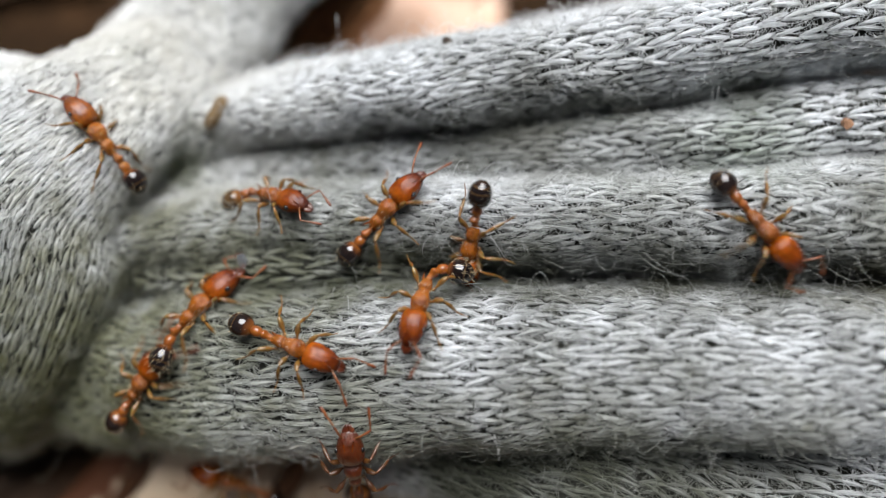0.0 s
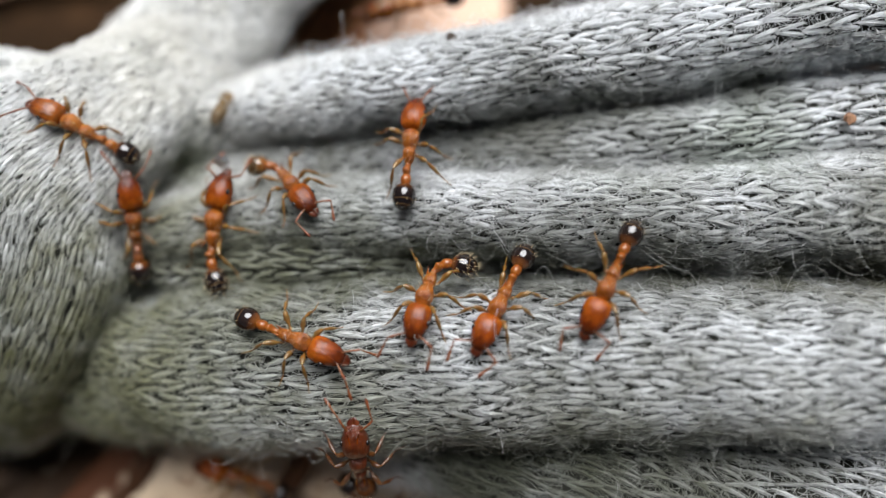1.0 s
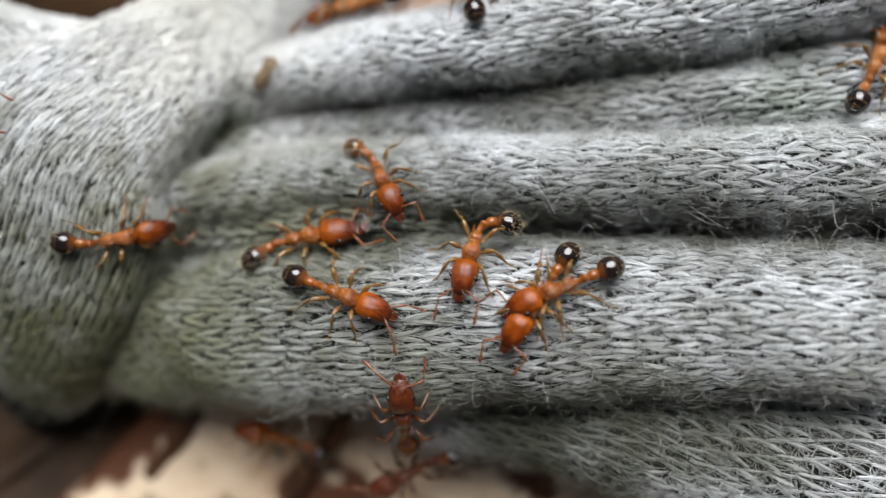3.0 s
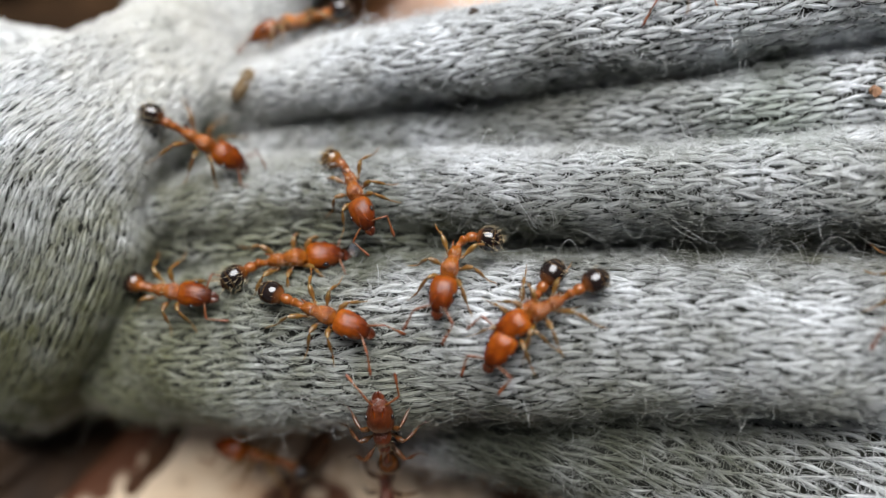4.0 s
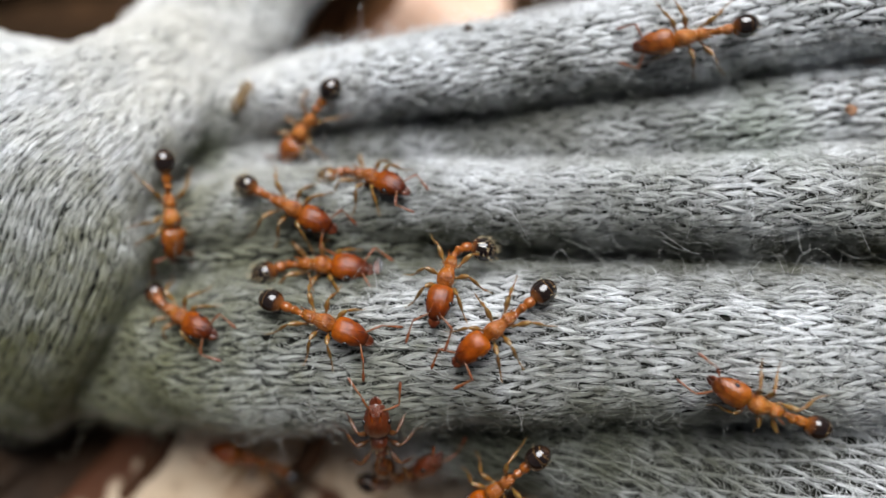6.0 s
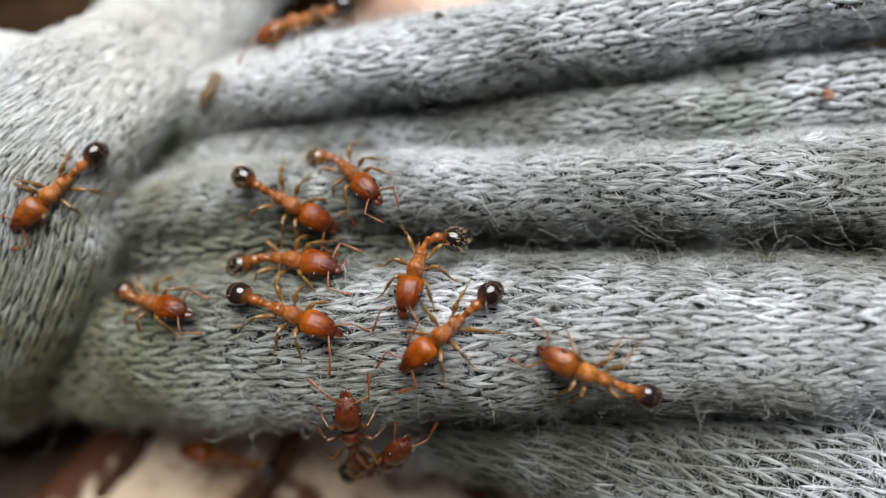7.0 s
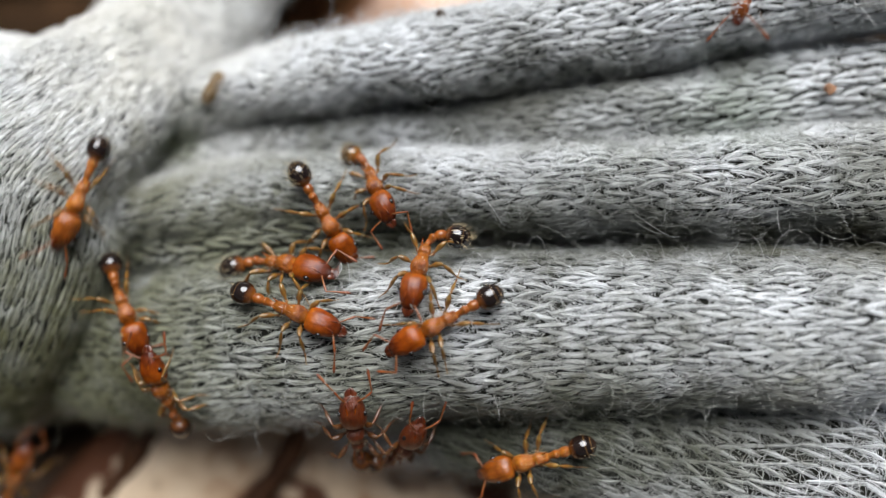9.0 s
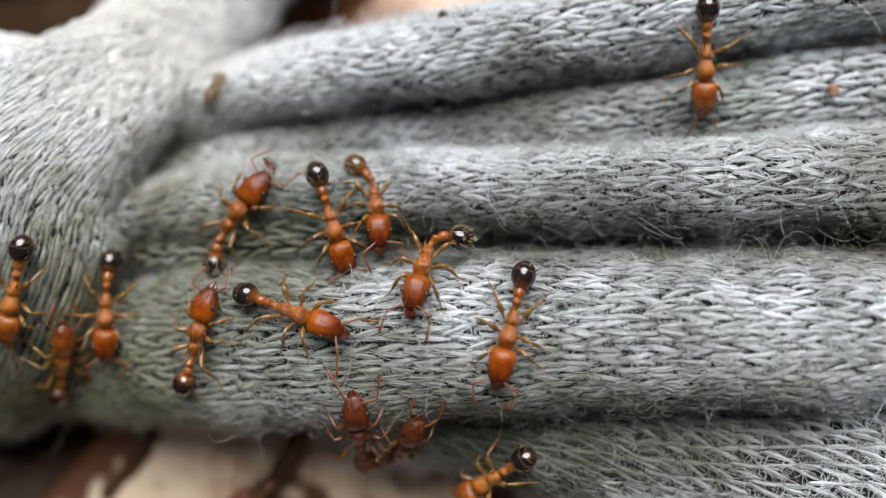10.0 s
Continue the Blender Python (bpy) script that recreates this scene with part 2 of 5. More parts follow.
def stitches(fold, span, strands=8, k=1.0, thick=0.088, vee=0.17, deep=0.09, skew=0.0):
    """The knit of a fold: pairs of yarn legs that part round a small gap, each a bundle of fibres that dives under the next loop."""
    rng = fold.rng
    lo, hi = span
    mean = fold.rad
    loop = LOOP * k
    pairs = int((hi - lo) * mean / (2 * WALE * k))
    starts, turns, signs = [], [], []
    drift = rng.normal(0, 0.12, pairs)
    for r in range(pairs):
        for sign in (-1.0, 1.0):
            s0 = np.arange(-0.5, fold.length - 0.3, loop) + (r % 2) * loop * 0.5 + drift[r] + rng.uniform(-0.04, 0.04)
            starts.append(s0 + rng.normal(0, 0.045, len(s0)))
            turns.append(np.full(len(s0), lo + (r + 0.5) / pairs * (hi - lo)) + rng.normal(0, 0.032 * k / mean, len(s0)))
            signs.append(np.full(len(s0), sign))
    s0, a0, sg = (np.concatenate(x) for x in (starts, turns, signs))
    edge = np.interp(s0, fold.s, fold.c[:, 0])
    keep = (s0 > 0.02) & (s0 < fold.length - 1.1) & (edge < 14.2) & (edge > -16.5)
    s0, a0, sg = s0[keep], a0[keep], sg[keep]
    u = np.linspace(0, 1, 5)
    rad = fold.rad * (np.interp(s0, fold.s, fold.ra) + np.interp(s0, fold.s, fold.rb)) / (np.mean(fold.ra) + np.mean(fold.rb))
    size = rng.uniform(0.8, 1.15, (len(s0), 1))
    slant = rng.normal(0.0, 0.08, (len(s0), 1)) + sg[:, None] * vee * rng.uniform(0.6, 1.3, (len(s0), 1))
    bow = np.sin(np.pi * u)

    def line(off, along, jitter):
        ph = rng.uniform(0, 6.28, (len(s0), 1))
        across = off * (0.45 + 0.55 * bow) + sg[:, None] * 0.13 + (slant + skew) * (u - 0.5) + jitter * (0.03 * np.sin(ph + 5 * u) + rng.normal(0, 0.13, (len(s0), 1)) * (u - 0.5))
        return s0[:, None] + (u - 0.5) * loop * along, a0[:, None] + k * across / rad[:, None]

    # each leg rises from under the loop before it and dives under the next; its body first, then the fibres that stray over it
    arch = k * size * (deep * bow**0.8 - 0.55 * deep)
    s, a = line(0.0, 1.08, 0.3)
    p, _ = fold.at(s, a, arch)
    body = tubes(p, thick * k * size * (0.38 + 0.62 * bow**0.8), 5)
    paths, radii = [], []
    for q in range(strands):
        off = (q / (strands - 1) - 0.5) * 0.22 + rng.normal(0, 0.012, (len(s0), 1))
        s, a = line(off, 1.12, 0.6 if q % 4 else 1.8)
        lift = arch + thick * k * size * (0.38 + 0.62 * bow**0.8) - 3.0 * off**2 + rng.normal(0, 0.012, (len(s0), 1))
        p, _ = fold.at(s + rng.normal(0, 0.05, (len(s0), 1)), a, lift)
        paths.append(p)
        radii.append(0.0105 * rng.uniform(0.6, 1.5, (len(s0), 1)) * (0.6 + 0.4 * bow))
    over = tubes(np.concatenate(paths), np.concatenate(radii), 3)
    return np.concatenate([body[0], over[0]]), np.concatenate([body[1], over[1] + len(body[0])])


def fuzz(fold, span, density, lengths, wander, curl_by, rise_by, thick, k):
    """Loose fibres on the cloth: short ones that lie along the yarn, or long ones that curl across it and stand off."""
    rng = fold.rng
    lo, hi = span
    n = int(density * fold.length * (hi - lo) * fold.rad)
    s0, a0 = rng.uniform(0.1, fold.length - 0.1, n), rng.uniform(lo, hi, n)
    edge = np.interp(s0, fold.s, fold.c[:, 0])
    keep = (edge < 14.2) & (edge > -16.5)
    s0, a0, n = s0[keep], a0[keep], int(keep.sum())
    rad = fold.rad * (np.interp(s0, fold.s, fold.ra) + np.interp(s0, fold.s, fold.rb)) / (np.mean(fold.ra) + np.mean(fold.rb))
    length = lengths[0] + (lengths[1] - lengths[0]) * rng.beta(1.3, 2.6, n)
    turn = rng.normal(0, wander, n) + np.where(rng.random(n) < 0.5, 0, np.pi)
    curl = rng.normal(0, curl_by, n)
    u = np.linspace(0, 1, k)
    ang = turn[:, None] + curl[:, None] * u**1.2
    step = length[:, None] / (k - 1)
    ds, da = np.cumsum(np.cos(ang) * step, axis=1), np.cumsum(np.sin(ang) * step, axis=1)
    rise = rng.gamma(1.6, rise_by, n)
    lift = 0.06 + rise[:, None] * np.sin(np.pi * np.clip(u * rng.uniform(0.5, 1.0, (n, 1)), 0, 1)) * 1.5
    s = np.clip(s0[:, None] + ds, 0, fold.length)
    p, _ = fold.at(s, a0[:, None] + da / rad[:, None], lift)
    r = thick * rng.uniform(0.5, 1.15, (n, 1)) * (1.0 - 0.5 * u)
    return tubes(p, r, 3)


# ---- the knitted cloth ----
EYEWARD = (0.0, -0.42, 0.91)
FOLDS = {
    "upper": [
        (-13.14, 3.81, 6.44, 0.91, 1.50),
        (-9.44, 4.94, 7.40, 0.99, 1.80),
        (-6.33, 5.37, 8.49, 1.17, 2.00),
        (-3.04, 5.51, 9.21, 1.28, 2.20),
        (1.19, 5.67, 10.17, 1.36, 2.30),
        (5.58, 6.04, 10.78, 1.52, 2.40),
        (10.19, 6.55, 11.47, 1.63, 2.50),
        (14.02, 6.85, 11.94, 1.61, 2.50),
        (18.94, 7.23, 12.44, 1.60, 2.50),
    ],
    "sunken": [
        (-11.43, 3.10, 6.43, 1.02, 1.20),
        (-6.33, 3.41, 7.57, 1.02, 1.20),
        (-1.56, 3.55, 8.30, 1.07, 1.30),
        (3.86, 3.41, 9.23, 1.18, 1.50),
        (9.05, 3.59, 9.86, 1.37, 1.80),
        (13.80, 4.06, 9.97, 1.62, 2.00),
        (19.64, 4.49, 10.17, 1.85, 2.00),
    ],
    "middle": [
        (-13.09, 1.49, 5.47, 0.99, 1.80),
        (-10.00, 1.43, 6.98, 1.16, 2.00),
        (-6.11, 1.64, 7.74, 1.32, 2.10),
        (-2.93, 1.51, 8.34, 1.22, 2.20),
        (1.15, 1.20, 8.97, 1.27, 2.20),
        (5.38, 0.97, 9.41, 1.35, 2.30),
        (10.32, 0.88, 9.81, 1.52, 2.40),
        (13.50, 0.80, 10.11, 1.62, 2.40),
        (18.23, 0.78, 10.43, 1.68, 2.40),
    ],
    "broad": [
        (-15.40, -0.99, 1.88, 1.83, 2.00),
        (-12.36, -1.47, 3.42, 2.48, 2.60),
        (-9.37, -1.89, 4.77, 2.60, 2.80),
        (-5.95, -2.42, 6.18, 2.61, 2.90),
        (-2.69, -2.67, 7.05, 2.50, 2.90),
        (3.66, -2.82, 7.81, 2.36, 2.90),
        (6.54, -2.90, 8.05, 2.30, 2.90),
        (9.70, -3.03, 8.32, 2.21, 2.90),
        (13.33, -3.11, 8.61, 2.17, 2.90),
        (17.99, -3.20, 8.90, 2.11, 2.90),
    ],
    "lowest": [
        (-2.90, -4.47, 2.02, 0.81, 1.20),
        (0.28, -5.48, 4.87, 0.94, 1.60),
        (3.72, -6.05, 5.79, 1.42, 2.00),
        (7.15, -6.45, 5.73, 1.75, 2.20),
        (11.21, -6.75, 6.14, 1.99, 2.20),
        (14.45, -6.96, 6.26, 2.10, 2.20),
        (18.47, -7.21, 6.37, 2.08, 2.20),
    ],
    "knot": [
        (-8.90, 7.70, 7.70, 1.60, 1.60),
        (-9.62, 6.42, 8.55, 1.95, 2.10),
        (-11.45, 4.00, 8.85, 2.70, 2.40),
        (-13.00, 2.25, 8.66, 3.60, 2.60),
        (-14.10, 0.22, 7.41, 3.89, 2.60),
        (-15.36, -1.05, 5.60, 3.87, 2.40),
        (-16.72, -1.69, 3.54, 3.80, 2.00),
        (-18.48, -1.92, 0.79, 3.58, 1.40),
    ],
    "tail": [
        (-13.78, 4.61, 7.14, 2.06, 1.60),
        (-11.45, 5.95, 7.76, 2.10, 1.90),
        (-9.65, 8.05, 7.69, 2.25, 2.00),
        (-7.85, 10.74, 7.57, 2.25, 2.00),
        (-5.75, 14.11, 7.60, 2.25, 2.00),
        (-1.60, 19.68, 7.88, 2.40, 2.00),
    ],
    "side": [
        (-11.86, 4.53, 7.98, 2.28, 1.80),
        (-14.31, 5.13, 8.70, 2.10, 2.00),
        (-17.06, 5.85, 8.73, 2.05, 2.00),
        (-20.99, 6.73, 8.46, 2.32, 2.00),
        (-25.59, 7.58, 7.97, 2.29, 2.00),
    ],
    "crease": [
        (-12.32, 0.63, 5.50, 0.87, 1.00),
        (-8.93, 0.39, 6.94, 0.89, 1.20),
        (-5.90, 0.08, 8.01, 0.85, 1.20),
        (-2.84, -0.12, 8.46, 0.78, 1.20),
        (1.23, 0.47, 6.75, 0.71, 1.20),
        (5.49, 0.52, 6.34, 0.72, 1.20),
        (11.54, 0.34, 6.47, 0.71, 1.20),
        (17.03, 0.23, 6.64, 0.71, 1.20),
        (20.59, 0.15, 6.83, 0.70, 1.20),
    ],
}
# what lies open to the eye on each roll: from turn, to turn, fuzz density
OPEN = {"upper": (0.0, 3.2, 22), "sunken": (0.4, 2.7, 14), "middle": (-0.1, 3.2, 28), "broad": (-0.3, 3.3, 21),
        "lowest": (0.2, 3.2, 16), "crease": (0.1, 3.0, 6), "knot": (0.0, 3.3, 30), "tail": (0.2, 3.0, 22), "side": (0.2, 3.0, 20)}
SQUARE = {"knot": 3.2, "tail": 2.5, "side": 2.5, "broad": 2.5, "middle": 2.25, "upper": 2.25}
TILT_OF = {"broad": -10, "upper": -8, "middle": -4}

# loose fibres: share of the density, then lengths, wander, curl, rise, thickness and points
STRAIGHT, CURLY, LYING = ((0.3, 1.0), 1.6, 0.5, 0.05, 0.0078, 4), ((0.4, 1.8), 1.2, 2.2, 0.085, 0.0092, 7), ((0.2, 0.75), 0.9, 0.9, 0.03, 0.0085, 4)
FUZZ_FAR, SMOOTH = ((0.7, CURLY), (0.9, LYING)), ((2.2, ((0.3, 1.1), 0.4, 0.6, 0.03, 0.012, 4)),)
FUZZ_OF = {"broad": ((1.7, STRAIGHT), (0.6, CURLY), (0.2, LYING)), "middle": ((0.9, STRAIGHT), (0.9, CURLY), (0.5, LYING)), "upper": ((3.2, STRAIGHT), (0.4, CURLY)), "sunken": ((3.6, STRAIGHT), (0.4, CURLY)), "lowest": ((0.9, STRAIGHT), (2.2, CURLY)), "knot": SMOOTH, "tail": SMOOTH, "side": SMOOTH}

cloth = tagged(new("knitted_cloth"), "grey-white soiled cotton knit cloth, rolled and knotted, with loose fuzz", "cloth")
rolls = {}
for at, (key, rows) in enumerate(FOLDS.items()):
    lean = Matrix.Rotation(radians(-TILT_OF.get(key, 0)), 3, "X")
    fold = rolls[key] = Fold(rows, lean @ Vector(EYEWARD), 11 + at, square=SQUARE.get(key, 2.0))
    names = {"knot": "knot_band", "tail": "loose_end", "side": "loose_end"}
    skin = part(names.get(key, "fold"), mesh_of("fold", *fold.skin(), MAT_GAP_SHADE), cloth)
    lo, hi, density = OPEN[key]
    weave = (3, 0.58, 0.12, 0.06, 0.05) if key in ("knot", "side", "tail") else (7, 0.78) if key in ("middle", "broad") else (5, 0.78, 0.070, 0.2, 0.12, -0.3) if key == "lowest" else (4, 0.72, 0.112)
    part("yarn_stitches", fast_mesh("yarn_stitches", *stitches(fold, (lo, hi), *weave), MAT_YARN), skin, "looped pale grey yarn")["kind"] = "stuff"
    for much, how in FUZZ_OF.get(key, FUZZ_FAR):
        if not much:
            continue
        part("cotton_fuzz", fast_mesh("cotton_fuzz", *fuzz(fold, (lo, hi), density * much, *how), MAT_FUZZ), skin, "fine white loose fibres")["kind"] = "stuff"


# ---- ground and litter ----
def ground_material():
    m = Mat("damp_soil", rough=0.95, spec=0.1)
    col = m.ramp(m.noise(260.0, 8.0, 0.65), [(0.3, (0.010, 0.006, 0.003)), (0.52, (0.034, 0.018, 0.008)), (0.75, (0.09, 0.045, 0.02))])
    m.colour(col)
    m.bump(m.noise(900.0, 6.0, 0.7), 0.8, 0.001)
    return m.m


def leaf_material(name, pale, tan, brown, spots):
    m = Mat(name, rough=0.7, spec=0.25)
    col = m.ramp(m.noise(330.0, 6.0, 0.6), [(0.30, brown), (0.47, tan), (0.68, pale)])
    rot = m.ramp(m.noise(290.0, 4.0, 0.5), [(spots, (0.0, 0.0, 0.0)), (spots + 0.06, (1.0, 1.0, 1.0))])
    m.colour(m.mix(rot, col, (0.085, 0.03, 0.012)))
    m.bump(m.noise(1500.0, 5.0), 0.5, 0.0003)
    return m.m


MAT_SOIL = ground_material()
MAT_LEAF = leaf_material("dry_leaf", (0.70, 0.565, 0.41), (0.60, 0.455, 0.31), (0.26, 0.12, 0.05), 0.50)
MAT_LEAF_PINK = leaf_material("pale_leaf", (0.72, 0.52, 0.40), (0.66, 0.44, 0.32), (0.45, 0.24, 0.14), 0.66)
MAT_LEAF_BROWN = leaf_material("brown_leaf", (0.34, 0.16, 0.07), (0.24, 0.10, 0.04), (0.12, 0.05, 0.02), 0.7)
MAT_LEAF_DARK = leaf_material("dark_leaf", (0.045, 0.022, 0.009), (0.026, 0.013, 0.005), (0.014, 0.007, 0.003), 0.7)
MAT_TWIG = leaf_material("twig_bark", (0.085, 0.036, 0.014), (0.05, 0.02, 0.008), (0.025, 0.010, 0.005), 0.7)
MAT_HUSK = leaf_material("seed_husk", (0.26, 0.18, 0.09), (0.17, 0.11, 0.05), (0.05, 0.035, 0.02), 0.8)

side = 60
g = np.linspace(-1, 1, side)
g = np.sign(g) * np.abs(g) ** 6 * 15000.0
gx, gy = np.meshgrid(g, g, indexing="ij")
gz = 0.5 * np.sin(gx * 0.37 + 0.4 * np.sin(gy * 0.5)) * np.cos(gy * 0.29) - 0.9
i, j = np.meshgrid(np.arange(side - 1), np.arange(side - 1), indexing="ij")
quads = np.stack([i * side + j, (i + 1) * side + j, (i + 1) * side + j + 1, i * side + j + 1], -1).reshape(-1, 4)
tagged(new("ground", mesh_of("ground", np.stack([gx, gy, gz], -1).reshape(-1, 3) * MM, quads, MAT_SOIL)),
       "dark brown damp soil under the litter", "ground", kind="structure")


def dry_leaf(length, width, curl, seed):
    """A fallen leaf: a thin curled blade with a midrib and a ragged edge."""
    rng = np.random.default_rng(seed)
    nu, nv = 26, 15
    u, v = np.linspace(0, 1, nu), np.linspace(-1, 1, nv)
    U, V = np.meshgrid(u, v, indexing="ij")
    edge = (np.sin(np.pi * np.clip(U, 0.02, 0.98)) ** 0.7) * (1 + 0.06 * np.sin(U * 31 + rng.uniform(0, 6)) + 0.04 * np.sin(U * 57))
    x, y = (U - 0.5) * length, V * edge * width / 2
    z = curl * (V * edge) ** 2 + 0.12 * width * np.sin(U * 4 + seed) * 0.5 + 0.15 * np.sin(U * 17 + V * 5) - 0.35 * np.exp(-(V * 9) ** 2)
    top = np.stack([x, y, z], -1).reshape(-1, 3)
    low = top - (0, 0, 0.18)
    i, j = np.meshgrid(np.arange(nu - 1), np.arange(nv - 1), indexing="ij")
    q = np.stack([i * nv + j, (i + 1) * nv + j, (i + 1) * nv + j + 1, i * nv + j + 1], -1).reshape(-1, 4)
    n = len(top)
    faces = q.tolist() + (q[:, ::-1] + n).tolist()
    rim = [a * nv for a in range(nu)] + [(nu - 1) * nv + b for b in range(1, nv)] + [a * nv + nv - 1 for a in range(nu - 2, -1, -1)] + list(range(nv - 2, 0, -1))
    faces += [(a, b, b + n, a + n) for a, b in zip(rim, rim[1:] + rim[:1])]
    return mesh_of("dry_leaf", np.concatenate([top, low]) * MM, faces)


def rod(points, r0, r1, mat, sides=10, rough=0.0, seed=1):
    """A bent tapering rod in millimetres, as a mesh."""
    rng = np.random.default_rng(seed)
    pts = np.array(points, float)
    d = np.r_[0, np.cumsum(np.linalg.norm(np.diff(pts, axis=0), axis=1))]
    n = max(6, len(pts) * 3)
    s = np.linspace(0, d[-1], n)
    p = np.stack([np.interp(s, d, pts[:, k]) for k in range(3)], -1)
    p[1:-1] += rng.normal(0, rough, (n - 2, 3))
    r = np.linspace(r0, r1, n) * (1 + rng.normal(0, rough / max(r0, 0.01) * 0.4, n))
    r[0], r[-1] = r0 * 0.25, r1 * 0.25
    v, f = tubes(p[None], np.abs(r)[None], sides)
    return mesh_of("rod", v, f, mat)


for at, (x, y, z, rx, ry, rz, length, width, mat, label) in enumerate([
    (10.4, 20.5, 0.0, 8, 4, 6, 40, 20, MAT_LEAF_PINK, "pale pinkish tan dry leaf lying flat on soil"),
    (-1.9, -9.4, 1.3, 11, 1, -2, 27, 19, MAT_LEAF, "curled tan dry leaf with dark rot spots"),
    (-4.6, 14.4, 3.6, 5, -6, 62, 11, 4.6, MAT_LEAF_BROWN, "reddish brown dry leaf scrap beside the pale leaf"),
    (-15.4, -4.4, -0.6, 4, 3, 38, 13, 8, MAT_LEAF_DARK, "dark brown dry leaf lying on damp soil"),
    (-19.0, 26.0, -1.0, 4, 3, 40, 22, 12, MAT_LEAF, "brown dry leaf half buried in soil"),
]):
    me = dry_leaf(length, width, 1.2, at + 3)
    me.materials.append(mat)
    leaf = tagged(new("dry_leaf", me), label, "leaf", "fallen leaves")
    leaf.matrix_basis = pose(x * MM, y * MM, z * MM, rx, ry, rz)
    rib = np.linspace(-0.46, 0.46, 9) * length
    part("midrib", rod([(q, 0, 0.12 * width * math.sin((q / length + 0.5) * 4 + at + 3) * 0.5 - 0.2) for q in rib], 0.42, 0.12, mat, 8), leaf)

for pts, r0, r1 in [
    ([(-4.44, -4.53, 3.47), (-5.22, -5.46, 2.57), (-5.97, -6.32, 1.82), (-6.97, -7.49, 0.92)], 0.36, 0.42),
    ([(-10.23, -4.32, 1.74), (-10.95, -5.03, 1.28), (-11.55, -5.74, 0.82), (-12.42, -6.79, 0.19)], 0.34, 0.46),
]:
    tagged(new("twig", rod(pts, r0, r1, MAT_TWIG, rough=0.07)), "dark brown thin twig lying across dry leaves", "twig", "twigs")

# seed husk caught in the knit, and crumbs of soil and husk on the folds
husk = tagged(new("seed_husk", rod([(-0.55, 0, 0), (-0.2, 0.04, 0.05), (0.25, -0.03, 0.04), (0.6, 0.02, 0)], 0.17, 0.27, MAT_HUSK, rough=0.02)),
              "small flat brown seed husk caught in the fold", "seed husk")
husk.matrix_basis = pose(-7.04 * MM, 4.35 * MM, 10.15 * MM, 10, -25, 62)
MAT_CRUMB = leaf_material("soil_crumb", (0.10, 0.07, 0.05), (0.05, 0.035, 0.025), (0.02, 0.015, 0.012), 0.8)
MAT_SCALE = leaf_material("leaf_crumb", (0.34, 0.19, 0.11), (0.26, 0.14, 0.08), (0.16, 0.08, 0.05), 0.8)


def crumb(r, mat, seed):
    """A rough grain."""
    rng = np.random.default_rng(seed)
    bm = bmesh.new()
    bmesh.ops.create_icosphere(bm, subdivisions=2, radius=r * MM)
    for v in bm.verts:
        v.co *= 1 + rng.uniform(-0.25, 0.25)
        v.co.z *= 0.7
    me = bpy.data.meshes.new("crumb")
    bm.to_mesh(me)
    bm.free()
    me.materials.append(mat)
    return me


for x, y, z, r, mat, name, label in [
    (0.12, 5.60, 12.06, 0.16, MAT_CRUMB, "soil_crumb", "dark soil crumb caught in the fuzz"),
    (11.46, 2.85, 11.87, 0.17, MAT_SCALE, "leaf_crumb", "small reddish leaf crumb caught in the fuzz"),
]:
    grain = tagged(new(name, crumb(r, mat, 4)), label, "crumb")
    grain.matrix_basis = pose(x * MM, y * MM, z * MM, 20, 10, 30)


# ---- ants ----
def cuticle(name, stops, rough, spec=0.5, deep=0.12, ridges=0.0, coat=0.35, grain=(0.8, 3.0, 3.0)):
    """Shell of an ant: a colour run along the part, faintly see-through, glossy, finely pitted or ridged."""
    m = Mat(name, rough=rough, spec=spec)
    gen = m.node("ShaderNodeSeparateXYZ", Vector=m.xyz.outputs["Generated"])
    col = m.ramp(gen.outputs["X"], stops)
    blot = m.ramp(m.noise(3600.0, 5.0, 0.65), [(0.3, (0.42, 0.34, 0.28)), (0.7, (1.3, 1.38, 1.45))])
    rnd = m.node("ShaderNodeObjectInfo").outputs["Random"]
    tone = m.ramp(rnd, [(0.0, (0.86, 0.84, 0.82)), (1.0, (1.1, 1.08, 1.05))])
    m.colour(m.mix(1.0, m.mix(1.0, col, blot, "MULTIPLY"), tone, "MULTIPLY"))
    m.b.inputs["Subsurface Weight"].default_value = deep
    m.b.inputs["Subsurface Radius"].default_value = (1.0, 0.35, 0.1)
    m.b.inputs["Subsurface Scale"].default_value = 0.00012
    m.b.inputs["Coat Weight"].default_value = 0.08 if ridges else coat
    m.b.inputs["Coat Roughness"].default_value = 0.16
    if ridges:
        m.bump(m.noise(2900.0, 4.0, 0.65, stretch=grain), ridges, 0.00013)
    else:
        m.bump(m.noise(7000.0, 3.0), 0.25, 0.00002)
    return m.m


